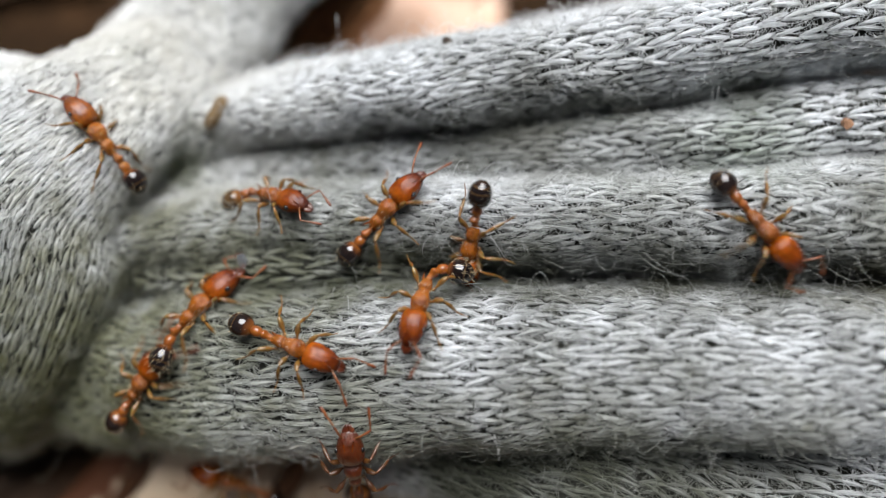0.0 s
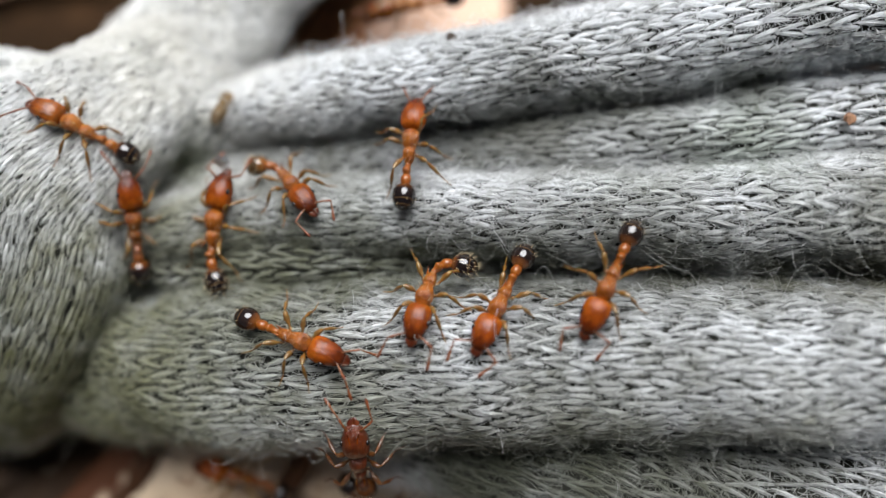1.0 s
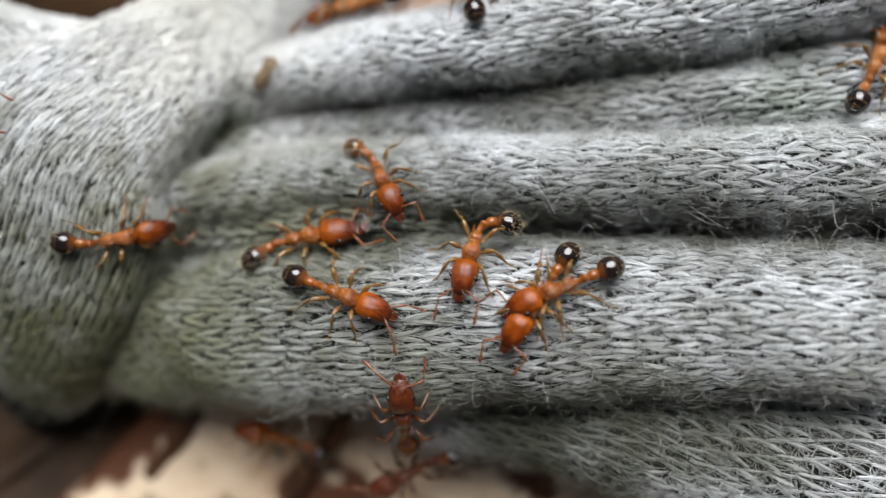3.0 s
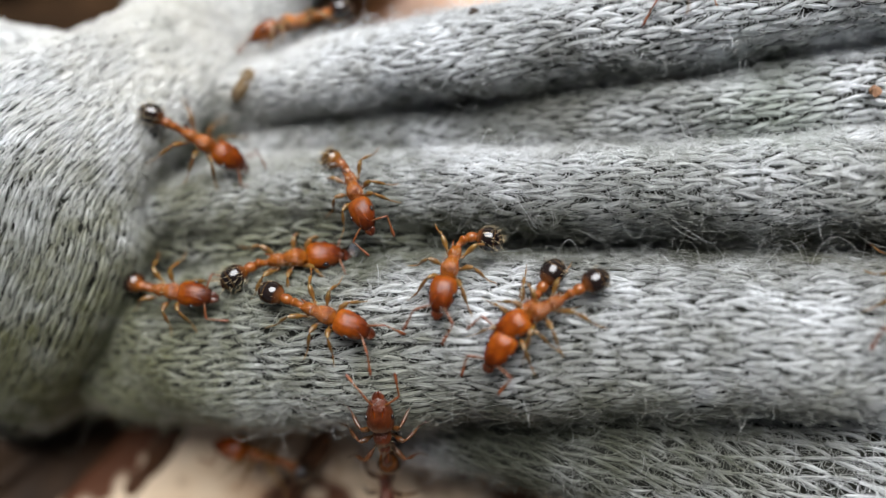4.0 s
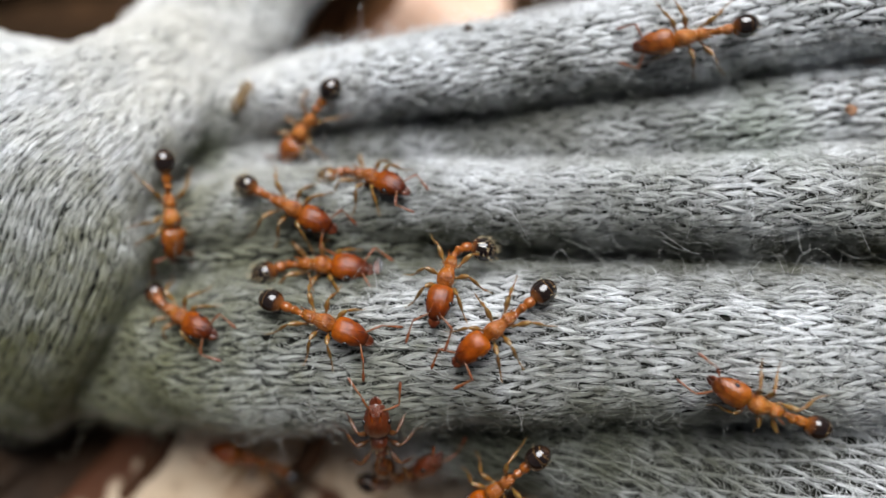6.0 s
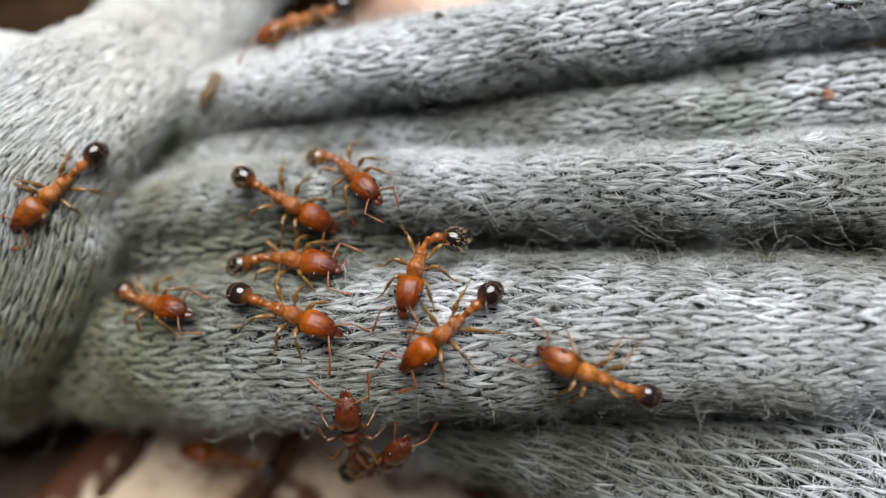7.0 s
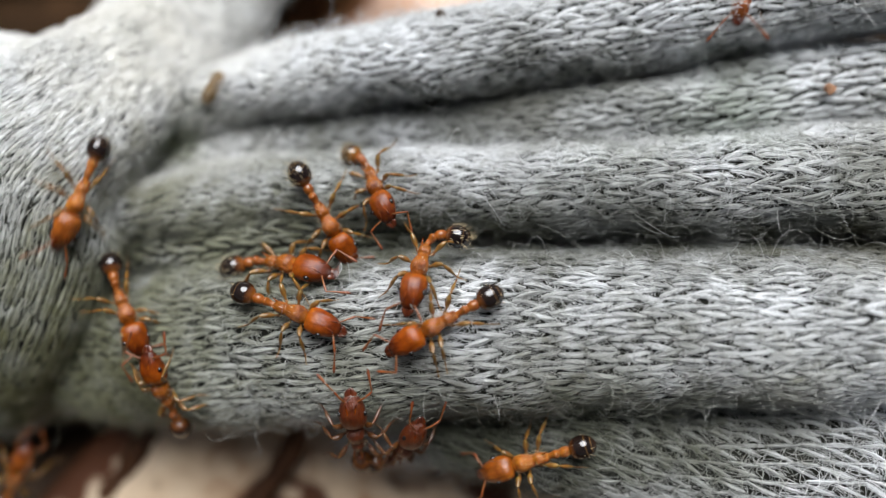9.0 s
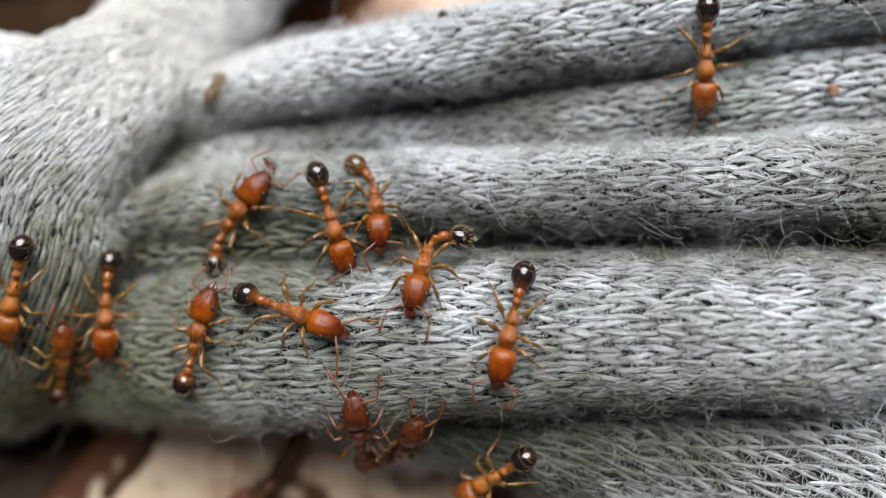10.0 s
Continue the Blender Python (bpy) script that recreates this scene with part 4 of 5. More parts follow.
# Each ant: label, posture, and where it stands and how it lies: seconds, x, y, z, and turns in degrees.
ANTS = [
    ("red-brown worker ant, black gaster, walking over the broad fold", dict(feelers=(72, 64), elbow=(-88, -74), size=1.0), [
        (0.0, 1.09, -0.09, 10.71, 31.7, 56.6, -102.6),
        (0.5, 2.00, -1.58, 10.88, 4.6, 9.3, -97.7),
        (1.0, 1.47, -2.25, 10.47, -2.0, -3.6, -116.1),
        (1.5, 1.16, -2.89, 10.40, -7.7, -7.5, -124.0),
        (2.0, 1.26, -3.29, 10.42, 4.3, 6.7, -116.2),
        (2.5, 1.26, -3.34, 10.46, 3.7, 7.4, -124.3),
        (3.0, 1.25, -3.42, 10.44, 3.0, 8.9, -125.5),
        (4.5, 1.40, -3.45, 10.47, 1.4, 9.5, -126.1),
        (5.0, 1.26, -3.30, 10.54, 2.4, 6.3, -140.0),
        (5.5, 1.07, -3.51, 10.49, -2.0, 8.7, -140.0),
        (6.0, 0.98, -3.48, 10.50, -2.1, 7.9, -142.5),
        (7.5, 0.18, -3.84, 10.27, -7.9, 14.4, -142.3),
        (7.9, 0.37, -3.69, 10.38, -7.5, 10.5, -147.2),
        (8.5, 0.13, -3.73, 10.35, -9.0, 11.4, -149.6),
        (9.0, 0.03, -3.66, 10.36, -10.9, 10.0, -154.8),
        (9.5, 1.40, -3.65, 10.42, -0.4, 13.0, -124.2),
        (10.0, 1.77, -3.74, 10.34, 0.5, 16.6, -106.5),
    ]),
    ("red-brown worker ant, black gaster, crossing the folds", dict(feelers=(72, 64), elbow=(-88, -74), size=1.0), [
        (0.0, 8.45, -0.17, 11.60, 23.3, 16.5, -46.4),
        (0.3, 7.21, 0.41, 11.66, -12.9, -4.2, -109.7),
        (0.5, 6.73, -0.45, 11.55, 44.8, 55.6, -110.4),
        (1.0, 4.35, -1.87, 11.06, -1.4, 7.9, -116.7),
        (1.5, 3.84, -3.21, 10.65, 2.6, -4.1, -100.3),
        (2.0, 3.79, -3.65, 10.55, 6.2, 13.3, -81.1),
        (2.5, 3.15, -3.80, 10.45, -1.1, 20.3, -116.8),
        (3.0, 1.85, -3.28, 10.65, 2.1, 7.2, -159.3),
        (4.5, 2.47, -3.36, 10.60, 1.9, 11.0, -137.2),
        (5.0, 3.44, -4.80, 9.96, -13.8, 35.9, -114.5),
        (5.5, 1.87, -6.37, 8.29, -71.5, 52.7, -154.3),
        (6.0, 1.26, -7.13, 7.28, -2.1, 38.0, -147.0),
        (6.6, 0.80, -8.64, 5.41, -56.1, 41.5, -146.8),
        (10.0, 0.26, -8.97, 3.96, -56.9, 40.9, -147.2),
    ]),
    ("red-brown worker ant, black gaster, climbing to the upper fold", dict(feelers=(40, 25), elbow=(5, -15)), [
        (0.0, -1.61, 0.50, 10.43, -4.6, -26.4, 42.6),
        (0.5, -1.35, 1.48, 10.46, 2.2, 0.6, 75.7),
        (1.0, -0.99, 2.15, 11.03, -11.2, -9.4, 84.0),
        (1.5, -0.12, 4.00, 11.53, -21.7, -53.6, 78.8),
        (2.0, -0.60, 5.14, 11.79, -4.6, -1.1, 84.3),
        (2.5, -0.89, 5.68, 11.84, -13.4, -0.2, 102.1),
        (3.0, -0.82, 6.30, 11.97, 5.0, 1.7, 103.1),
        (3.2, -0.91, 6.78, 11.57, 10.6, 4.6, 102.2),
        (4.3, -1.02, 12.89, 11.05, 16.5, -5.3, 104.7),
        (10.0, -0.64, 16.53, 11.14, 6.2, -14.0, 106.1),
    ]),
    ("amber worker ant with dark gaster on the knot", dict(amber=True, feelers=(40, 40), elbow=(-10, -10)), [
        (0.0, -10.15, 2.79, 10.68, 24.0, -27.3, 131.8),
        (0.5, -10.55, 2.67, 10.86, 5.6, -24.8, 154.1),
        (1.0, -10.78, 2.87, 11.00, 2.9, -20.1, 157.2),
        (1.5, -9.86, 4.22, 10.85, 26.6, -20.0, 111.2),
        (1.8, -8.72, 5.79, 10.47, 23.6, -21.8, 107.1),
        (1.9, -7.56, 6.29, 10.36, 20.0, -12.0, 36.0),
        (2.0, -6.90, 6.85, 10.10, 18.0, -8.0, 42.0),
        (2.1, -6.69, 7.83, 9.63, 16.0, -6.0, 68.0),
        (2.2, -6.65, 8.77, 9.29, 16.0, -6.0, 84.0),
        (2.3, -6.66, 10.80, 9.67, 16.0, -6.0, 80.0),
        (2.6, -4.98, 13.42, 9.45, 15.9, -8.3, 49.2),
        (10.0, -0.35, 18.71, 9.94, 14.2, -10.1, 47.8),
    ]),
    ("reddish worker ant gripping a clear flake, gaster tucked under", dict(bend=(-30, 0), feelers=(72, 64), elbow=(-88, -74), flake=True, hairy=True, size=1.08), [
        (0.0, -7.11, -1.92, 8.76, -16.5, -10.9, 45.6),
        (0.5, -6.68, -0.64, 9.09, -7.2, -16.9, 45.8),
        (1.0, -6.74, 0.46, 9.38, -21.3, -25.5, 80.1),
        (1.5, -6.55, 0.57, 9.39, -19.7, -17.9, 79.8),
        (1.8, -5.90, -0.46, 9.12, 17.1, -18.9, 11.5),
        (2.0, -5.74, -0.93, 8.91, 8.9, -15.8, 1.2),
        (2.5, -5.62, -0.92, 8.98, 9.5, -15.6, 2.6),
        (3.0, -5.57, -1.06, 9.06, 3.2, -11.4, 6.4),
        (4.5, -5.37, -1.36, 9.03, -5.7, 1.7, 7.7),
        (5.0, -5.29, -1.25, 8.97, -1.1, -3.0, 2.7),
        (5.5, -4.99, -1.46, 9.12, -11.8, -7.0, -4.4),
        (6.0, -4.49, -1.20, 9.13, 1.3, -11.4, -8.1),
        (7.5, -4.18, -1.68, 9.49, 2.5, -21.1, -23.2),
        (7.9, -3.92, -1.94, 9.61, -7.8, -20.8, -25.7),
        (8.5, -4.25, -1.65, 9.48, -0.1, -21.3, -23.6),
        (9.0, -4.60, -1.59, 9.33, -4.9, -20.3, -19.0),
        (9.5, -4.76, -1.60, 9.30, -3.6, -21.3, -21.8),
        (9.7, -5.45, -0.54, 9.38, 6.8, -23.4, 26.5),
        (10.0, -6.08, 0.11, 9.41, 4.2, -29.5, 45.5),
    ]),
    ("red-brown worker ant, black gaster, hurrying up past the knot", dict(feelers=(25, 35), elbow=(5, -10)), [
        (0.0, -8.79, -3.61, 7.71, 8.5, -39.1, 42.5),
        (0.3, -9.44, -2.87, 7.79, -24.6, -7.5, 98.2),
        (0.5, -9.11, -2.20, 7.86, -30.8, 5.3, 94.8),
        (1.0, -9.61, 0.78, 9.27, 31.2, -47.1, 88.4),
        (1.2, -9.27, 0.96, 8.98, 36.4, 3.7, 88.3),
        (1.5, -7.77, 2.20, 9.52, -8.4, 2.0, 71.5),
        (1.8, -6.44, 4.41, 10.14, -4.4, 9.0, 83.9),
        (2.0, -6.39, 5.43, 10.34, -10.0, 2.0, 70.0),
        (2.1, -5.59, 5.53, 10.33, 0.0, 0.0, 52.0),
        (2.2, -5.31, 5.91, 10.39, 8.0, -4.0, 46.0),
        (2.3, -5.18, 6.31, 10.35, 14.0, -4.0, 34.0),
        (2.4, -4.70, 6.95, 9.98, 16.0, -4.0, 30.0),
        (2.6, -3.92, 8.38, 9.20, 18.0, -4.0, 40.0),
        (2.9, -3.60, 12.20, 9.40, 18.0, -4.0, 60.0),
        (10.0, -0.81, 16.02, 10.34, 25.5, -13.0, 62.8),
    ]),
    ("reddish worker ant with brown gaster cocked aside", dict(brown=True, bend=(-40, 10), feelers=(72, 64), elbow=(-88, -74), size=0.95, hairy=True), [
        (0.0, -5.03, 1.28, 9.98, -7.2, -23.8, -27.2),
        (0.5, -5.03, 1.60, 10.07, -4.9, -17.5, -40.2),
        (1.0, -4.67, 1.61, 10.18, 3.4, -13.6, -53.2),
        (1.5, -4.21, 1.34, 10.22, 15.1, -9.8, -64.9),
        (2.0, -3.29, 0.87, 10.32, 26.9, -4.6, -69.5),
        (2.5, -3.16, 0.76, 10.29, 29.6, -6.5, -66.1),
        (3.0, -3.16, 0.54, 10.27, 15.2, -3.2, -67.4),
        (4.5, -3.29, 0.71, 10.28, 24.9, -4.4, -72.2),
        (5.0, -3.03, 0.85, 10.28, 24.3, -10.3, -51.9),
        (5.5, -2.90, 1.11, 10.26, 10.1, -16.0, -40.7),
        (6.0, -2.94, 1.21, 10.23, -2.4, -21.3, -31.4),
        (7.5, -2.11, 0.94, 10.39, 22.7, -8.6, -62.1),
        (7.9, -1.89, 0.76, 10.42, 27.1, -8.8, -64.0),
        (8.5, -1.94, 0.70, 10.45, 26.0, -6.3, -70.7),
        (9.0, -1.77, 0.74, 10.42, 29.1, -4.0, -71.7),
        (9.5, -2.13, 0.34, 10.28, -14.6, -1.4, -80.9),
        (10.0, -2.03, 0.15, 10.21, -10.9, 0.1, -82.5),
    ]),
    ("red-brown worker ant, black gaster, joining the cluster", dict(hairy=True, feelers=(72, 64), elbow=(-88, -74)), [
        (0.0, -16.28, 4.40, 11.19, 17.3, -9.6, -12.3),
        (3.2, -15.58, 2.29, 11.07, 17.7, -17.8, -19.0),
        (3.8, -10.07, 2.59, 10.67, 13.2, 29.5, 8.2),
        (4.3, -7.11, 1.58, 9.51, 2.1, -3.4, -88.4),
        (4.5, -7.06, 1.48, 9.48, -0.3, -2.9, -95.3),
        (5.0, -6.93, 0.65, 9.44, 6.3, 5.5, -58.2),
        (5.5, -5.90, 1.11, 9.68, 33.8, -17.2, -32.1),
        (6.0, -5.31, 0.56, 9.87, 17.3, -3.0, -29.9),
        (7.5, -3.95, 0.23, 9.99, 18.7, 9.1, -30.9),
        (7.9, -3.58, -0.12, 9.94, 14.7, 15.0, -37.8),
        (8.5, -3.26, -0.24, 10.09, 17.4, 25.0, -53.5),
        (9.0, -3.33, -0.15, 10.04, 14.9, 24.6, -56.7),
        (9.5, -3.24, -0.35, 10.33, 13.7, 30.6, -72.9),
        (10.0, -3.19, -0.38, 10.17, 5.4, 22.8, -71.9),
    ]),
    ("dull red worker ant creeping along the shaded crease", dict(bend=(10, 20), feelers=(72, 64), elbow=(-88, -74)), [
        (0.0, -16.84, -0.74, 9.32, 40.4, -22.2, -6.8),
        (1.0, -15.19, -0.98, 9.72, 38.8, -12.9, -4.9),
        (1.2, -13.51, -1.20, 9.87, 39.6, -3.1, 0.8),
        (1.5, -11.95, -1.15, 9.72, 40.5, 5.3, 8.5),
        (2.0, -11.86, -1.42, 9.47, 41.2, 15.4, -1.5),
        (2.5, -11.39, -0.99, 9.64, 44.4, 8.5, 15.8),
        (3.0, -11.16, -1.01, 9.51, 47.2, 10.9, 18.9),
        (3.2, -11.04, -1.03, 9.42, 48.4, 15.6, 17.9),
        (4.3, -8.48, -2.07, 8.33, 9.4, -25.3, -16.8),
        (4.5, -8.84, -1.84, 8.36, 11.6, -14.8, -12.4),
        (5.0, -8.35, -2.16, 8.42, -2.7, -25.1, -12.9),
        (5.5, -8.45, -2.18, 8.36, -1.2, -24.3, -18.7),
        (6.0, -8.56, -2.25, 8.20, 22.0, -19.4, -35.1),
        (7.5, -8.20, -2.10, 8.44, 11.8, -26.7, -20.0),
        (7.9, -7.66, -2.32, 8.69, 22.3, -24.6, -25.6),
        (8.5, -8.61, -2.37, 8.08, 23.1, -12.8, -58.6),
        (9.0, -9.51, -2.24, 8.33, -11.4, 14.4, -65.9),
        (9.5, -9.77, -2.34, 8.22, -13.4, 17.1, -74.8),
        (10.0, -10.13, -2.11, 8.23, -17.3, 28.2, -92.9),
    ]),
    ("red-brown worker ant, black gaster, climbing the fold's end", dict(bend=(15, 10), feelers=(72, 64), elbow=(-88, -74)), [
        (0.0, -6.91, -5.78, 3.09, 0.0, -8.0, 165.0),
        (2.5, -6.91, -5.78, 3.09, 0.0, -8.0, 168.0),
        (6.0, -7.02, -5.75, 2.89, 0.0, -8.0, 165.0),
        (7.5, -7.50, -5.69, 2.37, 0.0, -8.0, 170.0),
        (8.0, -7.95, -5.59, 2.70, 0.0, -14.0, 160.0),
        (8.3, -8.25, -5.38, 3.64, 0.0, -32.0, 128.0),
        (8.5, -8.32, -5.25, 4.30, 0.4, -53.6, 100.6),
        (9.0, -7.99, -4.49, 7.54, -32.8, -55.8, 110.2),
        (9.5, -7.30, -4.14, 8.19, 1.1, -33.7, 59.0),
        (10.0, -6.93, -3.41, 8.72, -14.1, -32.5, 71.2),
    ]),
    ("dull red worker ant coming up beside the twig", dict(shade_toned=True, feelers=(40, 50), elbow=(-20, -30)), [
        (0.0, -7.60, -10.60, 0.60, 0.0, -30.0, 75.0),
        (8.8, -7.40, -9.60, 1.00, 0.0, -32.0, 75.0),
        (9.5, -7.25, -8.35, 1.85, 0.0, -36.0, 72.0),
        (10.0, -7.15, -7.85, 2.10, 0.0, -36.0, 66.0),
    ]),
    ("dull amber worker ant low on the knot", dict(amber=True, feelers=(40, 40)), [
        (0.0, -18.03, -12.12, -1.50, -157.3, -40.3, 50.3),
        (8.6, -16.03, -7.89, 1.39, -299.2, -42.5, 46.8),
        (9.5, -12.17, -3.46, 5.81, -304.5, -50.9, 37.9),
        (10.0, -11.90, -3.29, 7.07, -293.0, -57.3, 53.6),
    ]),
    ("amber worker ant following the upper fold", dict(amber=True, feelers=(30, 45), elbow=(-10, 10)), [
        (0.0, 12.30, 12.38, 12.81, 75.7, 12.6, -151.5),
        (3.2, 9.97, 8.86, 11.95, 67.7, 5.1, -149.5),
        (4.3, 6.26, 5.06, 13.19, -4.9, 16.0, -161.8),
        (4.5, 5.88, 4.69, 12.88, -22.0, 25.8, -148.7),
        (4.7, 4.00, 4.30, 12.46, -46.1, 12.6, -167.6),
        (5.0, 1.29, 3.95, 11.90, -59.4, 16.3, -170.1),
        (5.3, -2.81, 3.86, 11.00, -71.8, 19.7, -179.4),
        (5.5, -4.57, 4.08, 10.72, -45.9, 13.7, -177.8),
        (5.7, -5.01, 3.77, 9.88, -44.1, 38.9, -164.6),
        (6.0, -4.72, 3.52, 9.93, -5.6, 43.4, -141.0),
        (6.2, -4.61, 4.02, 10.63, -40.8, 28.2, -154.7),
        (7.3, -4.00, 6.62, 10.35, 54.7, 0.7, -159.2),
        (7.5, -4.84, 6.12, 10.25, 43.5, -0.7, -153.8),
        (7.9, -6.32, 5.81, 9.86, 38.7, 2.7, -170.3),
        (8.2, -6.46, 5.79, 10.04, 40.1, -0.7, -166.5),
        (8.5, -8.40, 5.34, 10.13, -17.5, -3.1, -155.6),
        (8.8, -9.93, 3.55, 10.90, -18.9, -7.7, -119.1),
        (9.0, -10.53, 0.54, 10.35, -37.2, 15.4, -110.6),
        (9.5, -11.47, -1.00, 9.77, -32.8, 23.6, -123.0),
        (10.0, -12.34, -1.94, 9.22, -18.4, 38.0, -112.0),
    ]),
    ("amber worker ant wandering round the knot", dict(amber=True, feelers=(72, 64), elbow=(-88, -74)), [
        (0.0, 3.14, 10.08, 9.62, 84.7, 5.5, -168.2),
        (1.5, -2.43, 7.87, 9.59, 73.0, 2.7, -173.0),
        (2.0, -3.12, 7.23, 9.90, 65.3, 1.6, -175.0),
        (2.5, -3.95, 6.93, 10.11, 61.4, 3.4, -171.3),
        (3.0, -4.30, 6.67, 10.12, 58.1, 6.4, -164.9),
        (4.5, -5.89, 5.97, 10.17, 38.3, 4.0, -162.2),
        (5.0, -7.10, 4.73, 10.28, 16.2, 6.1, -148.7),
        (5.3, -9.28, 3.14, 10.43, -43.7, -10.2, -118.2),
        (5.5, -10.14, 1.41, 10.44, -44.5, -0.7, -117.4),
        (6.0, -9.23, 0.88, 9.35, -33.4, 37.1, -87.0),
        (6.2, -9.30, 0.56, 9.10, -40.4, 34.6, -93.7),
        (7.3, -11.62, 1.12, 10.91, -19.1, -9.6, -174.7),
        (7.5, -11.78, 2.02, 11.18, -4.7, -12.8, -212.0),
        (7.9, -12.55, 2.49, 11.40, -7.0, -8.9, -204.5),
        (8.4, -15.06, 3.44, 11.39, -10.8, 18.1, -198.7),
        (10.0, -16.79, 3.94, 10.90, -15.1, 19.8, -196.4),
    ]),
    ("amber worker ant roaming the far folds", dict(amber=True, feelers=(72, 64), elbow=(-88, -74)), [
        (0.0, 15.41, 8.03, 13.04, 53.8, 7.2, -141.4),
        (1.0, 13.61, 6.74, 12.46, 50.7, 6.1, -139.0),
        (1.5, 9.22, 4.68, 13.08, -47.3, 36.4, -146.5),
        (1.8, 6.69, 4.61, 12.91, -39.8, 18.4, -166.5),
        (2.0, 6.35, 3.50, 11.95, -4.7, 39.5, -108.7),
        (2.1, 6.46, 3.29, 11.98, -2.0, 28.0, -93.0),
        (2.2, 7.01, 2.67, 11.94, 8.0, 16.0, -60.0),
        (2.3, 7.59, 1.68, 11.94, 18.0, 4.0, -45.0),
        (2.4, 8.89, 0.47, 12.06, 28.0, -6.0, -42.0),
        (2.5, 9.34, 0.25, 12.01, 31.5, -10.6, -52.3),
        (2.7, 9.56, 0.41, 12.14, -17.1, -3.8, 18.3),
        (3.0, 11.05, 3.34, 11.67, 7.4, -5.1, 59.7),
        (3.2, 10.65, 4.33, 12.94, -7.0, -54.1, 87.1),
        (4.2, 15.55, 7.69, 12.30, -52.9, -3.0, 40.8),
        (5.0, 12.52, 6.47, 13.73, 17.9, 7.8, 220.5),
        (5.5, 9.97, 4.77, 13.21, -38.6, 43.8, 224.0),
        (5.7, 8.29, 4.65, 13.07, -54.1, 15.0, 191.0),
        (6.0, 6.64, 4.67, 12.96, -39.0, 11.4, 185.3),
        (6.2, 5.96, 4.80, 12.99, -30.3, 6.6, 177.7),
        (6.8, 4.57, 8.10, 12.14, 45.9, 2.7, 158.1),
        (10.0, 1.30, 13.18, 11.81, -16.4, 1.1, 152.2),
    ]),
    ("amber worker ant with glossy dark gaster on the broad fold", dict(amber=True, feelers=(55, 60), elbow=(-40, -50)), [
        (0.0, 13.52, -3.38, 11.27, -5.8, -9.3, -121.1),
        (4.3, 11.34, -3.01, 11.29, 2.2, -6.4, -116.7),
        (5.0, 10.21, -4.08, 11.00, 4.1, 19.4, -90.8),
        (5.2, 9.23, -5.08, 10.53, -13.8, 28.4, -120.2),
        (5.5, 9.24, -5.60, 9.98, -62.6, 27.2, -164.8),
        (5.7, 8.48, -5.51, 10.20, -54.6, 12.4, -173.5),
        (6.0, 8.07, -5.43, 10.27, -58.1, -9.3, -200.5),
        (6.2, 7.87, -5.51, 10.13, -66.1, -10.0, -199.1),
        (7.3, 3.43, -4.72, 10.11, -38.6, -7.6, -200.7),
        (7.5, 3.36, -5.02, 9.91, -41.4, -1.7, -190.0),
        (7.9, 5.15, -5.35, 9.86, -44.0, 29.1, -148.2),
        (8.2, 4.65, -6.33, 8.80, -14.9, 53.9, -131.9),
        (8.5, 4.51, -6.45, 8.66, -31.4, 45.7, -152.7),
        (9.0, 2.67, -6.84, 7.48, -6.2, 19.9, -169.6),
        (9.5, 2.27, -7.04, 7.42, -3.7, 24.2, -154.1),
        (10.0, 1.54, -7.20, 6.83, 5.8, 47.0, -156.8),
    ]),
    ("amber worker ant coming down the upper fold", dict(amber=True, feelers=(30, 30), elbow=(10, 10)), [
        (0.0, 11.20, 11.11, 12.52, 49.0, 2.5, -104.9),
        (8.4, 10.87, 9.07, 12.77, 43.3, 2.7, -111.3),
        (9.0, 9.22, 6.08, 12.67, 18.0, -0.5, -106.4),
        (9.5, 7.66, 4.83, 12.98, 1.3, 39.3, -96.6),
        (10.0, 7.60, 3.67, 12.29, 4.6, 38.6, -88.4),
    ]),
    ("reddish worker ant standing still on the broad fold", dict(feelers=(35, 50), elbow=(-20, 15)), [
        (0.0, -4.23, -3.09, 9.80, 7.8, -4.5, -24.1),
        (10.0, -4.23, -3.09, 9.80, 7.8, -4.5, -24.1),
    ]),
    ("reddish worker ant braced still, gaster bent aside", dict(bend=(85, 10), feelers=(50, 50), elbow=(-60, -40), hairy=True), [
        (0.0, -0.48, -1.91, 10.43, 6.2, -5.4, -105.9),
        (10.0, -0.48, -1.91, 10.43, 6.2, -5.4, -105.9),
    ]),
    ("worker ant hanging under the broad fold, its red darkened for shade", dict(shade_toned=True, bend=(0, 30), feelers=(30, 60), elbow=(20, -60), size=1.05), [
        (0.0, -2.50, -5.82, 7.52, -4.7, -62.2, 95.8),
        (10.0, -2.50, -5.82, 7.52, -4.7, -62.2, 95.8),
    ]),
    ("worker ant crouching beneath the broad fold, its red darkened for shade", dict(shade_toned=True, bend=(30, 20), feelers=(45, 45), elbow=(-30, -30)), [
        (0.0, -1.73, -6.85, 3.88, 77.0, 5.7, -34.6),
        (1.5, -1.99, -6.61, 4.52, 58.4, -1.1, -14.9),
        (2.5, -2.27, -6.82, 4.53, -43.2, 13.6, -166.9),
        (4.5, -2.47, -6.77, 4.62, 55.9, 7.2, -40.2),
        (5.5, -2.04, -6.24, 5.95, 99.3, -45.2, 16.8),
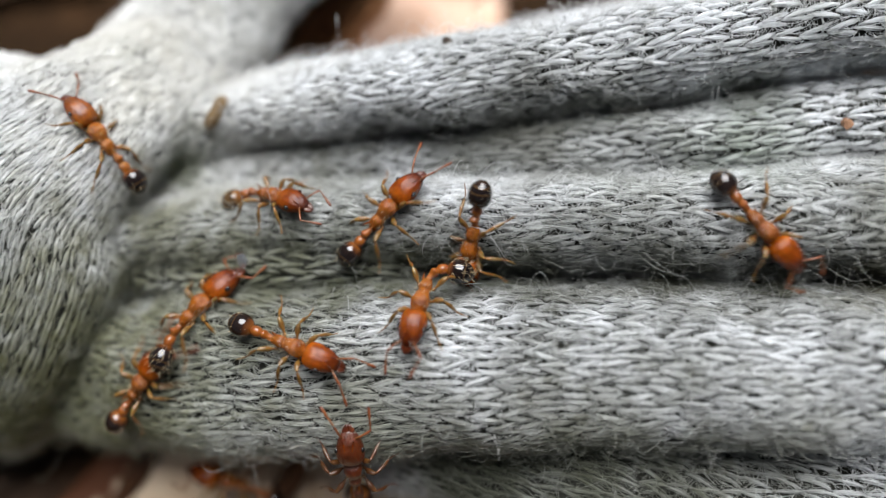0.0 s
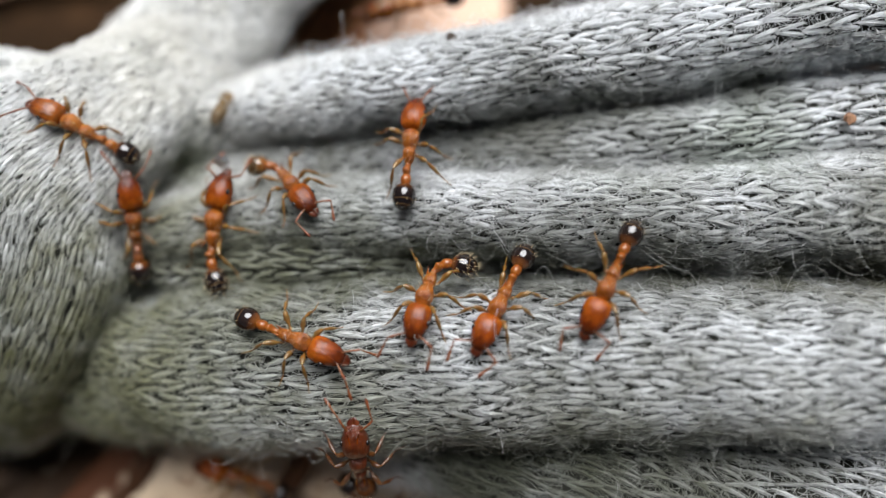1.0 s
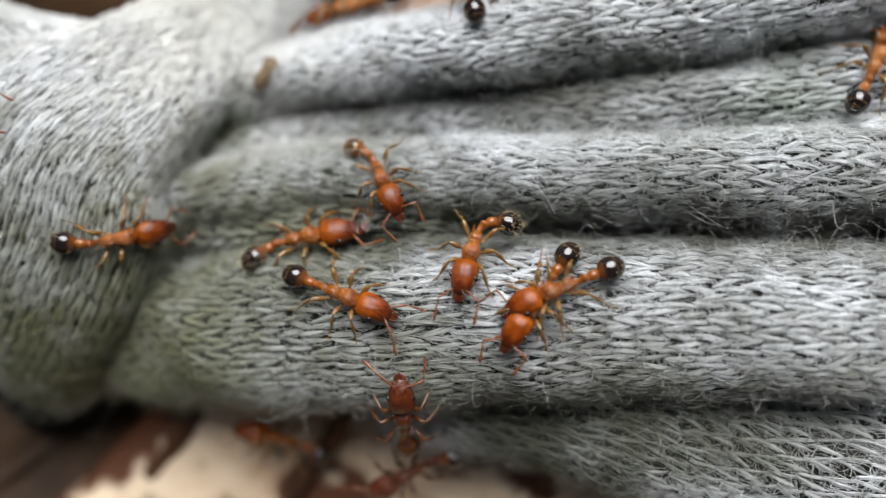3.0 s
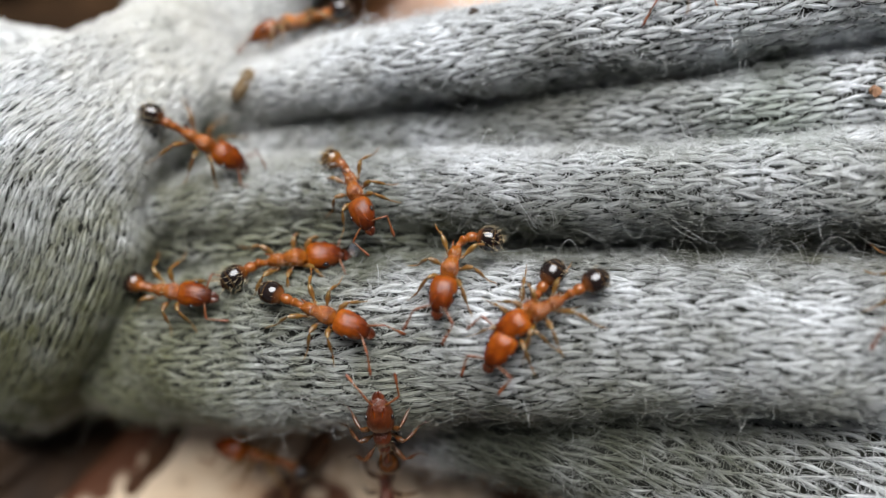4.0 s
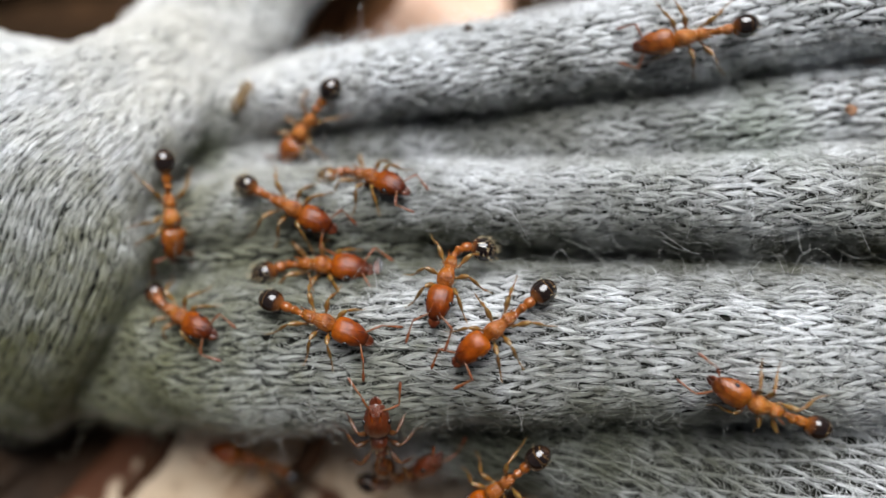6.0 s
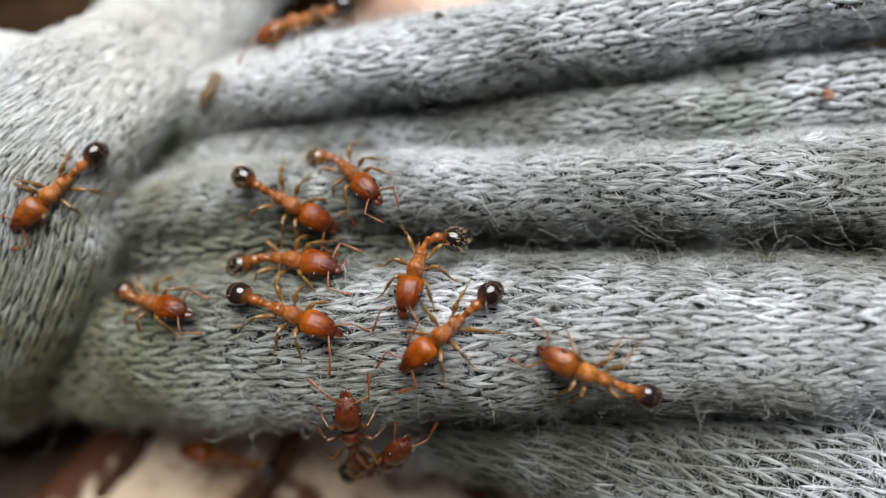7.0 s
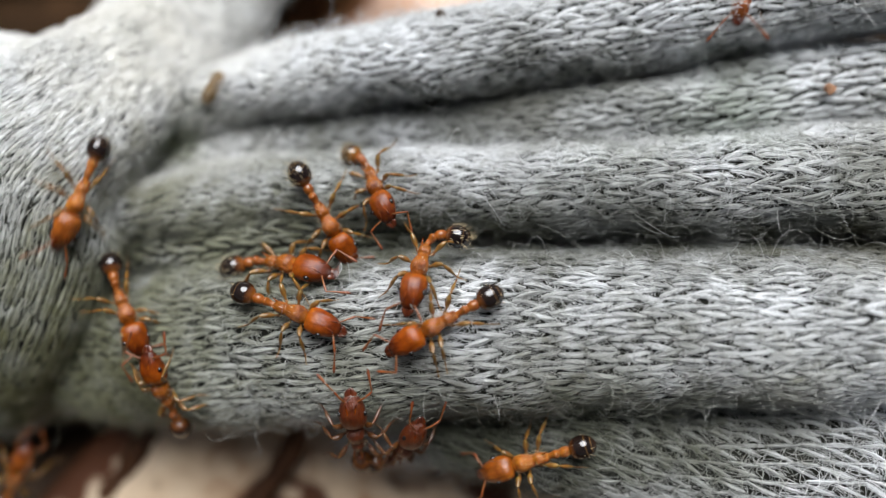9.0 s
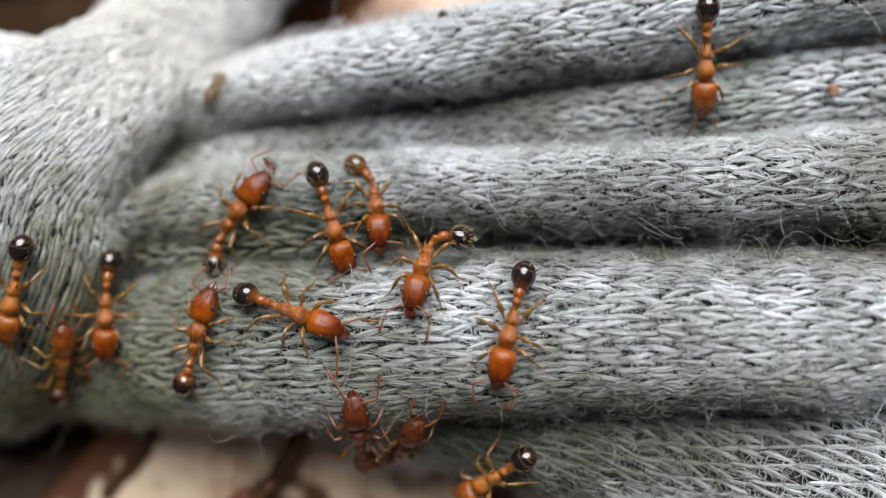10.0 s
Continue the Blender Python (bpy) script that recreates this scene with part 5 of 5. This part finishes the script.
        (6.0, -1.95, -6.32, 5.78, 98.7, -46.3, 12.9),
        (7.5, -1.58, -6.15, 6.85, 75.3, -60.4, 24.8),
        (7.9, -1.35, -6.06, 6.87, 77.2, -61.8, 24.3),
        (8.5, -1.34, -6.06, 6.99, 72.5, -63.1, 27.4),
        (10.0, -1.43, -5.95, 7.08, 67.3, -64.1, 31.7),
    ]),
]
colony = [(ant(label, seed=at, **posture), rows, posture.get("size", 1.0)) for at, (label, posture, rows) in enumerate(ANTS)]


def motions():
    """Carry each ant along its rows, swing its legs with the ground it covers, and stir its antennae."""
    for n, ((thing, legs, feel), rows, size) in enumerate(colony):
        keyed = [(t, pose(x * MM, y * MM, z * MM, rx, ry, rz)) for t, x, y, z, rx, ry, rz in rows]
        walk(thing, keyed)
        ts = np.array([r[0] for r in rows])
        at = np.array([r[1:4] for r in rows])
        gone = np.r_[0, np.cumsum(np.linalg.norm(np.diff(at, axis=0), axis=1))]
        rng = random.Random(n)
        times = [k * 0.1 for k in range(101)]
        path = np.interp(times, ts, gone)
        speed = np.gradient(path, 0.1)
        for leg, which, side_y, turn, lift in legs:
            phase = 0.0 if (which == "middle") == (side_y > 0) else math.pi
            base = leg.matrix_basis.translation.copy()
            sc = Matrix.Scale(size, 4)
            legrows = []
            for t, d, v in zip(times, path, speed):
                amp = 17.0 * min(1.0, abs(v) / 1.2)
                w = d / (1.5 * size) * 2 * math.pi + phase
                legrows.append((t, Matrix.Translation(base) @ pose(0, 0, 0, 0, lift - 0.25 * amp * max(0.0, math.cos(w)), turn - side_y * amp * math.sin(w)) @ sc))
            walk(leg, legrows if gone[-1] > 0.3 else [legrows[0], legrows[-1]])
        for k, an in enumerate(feel):
            p0 = an.matrix_basis.copy()
            a, b = rng.uniform(3.0, 6.0), rng.uniform(0, 6.28)
            walk(an, [(t, p0 @ pose(0, 0, 0, 0, 5 * math.sin(a * 0.7 * t + b), 12 * math.sin(a * t + b))) for t in [q * 0.2 for q in range(51)]])


motions()
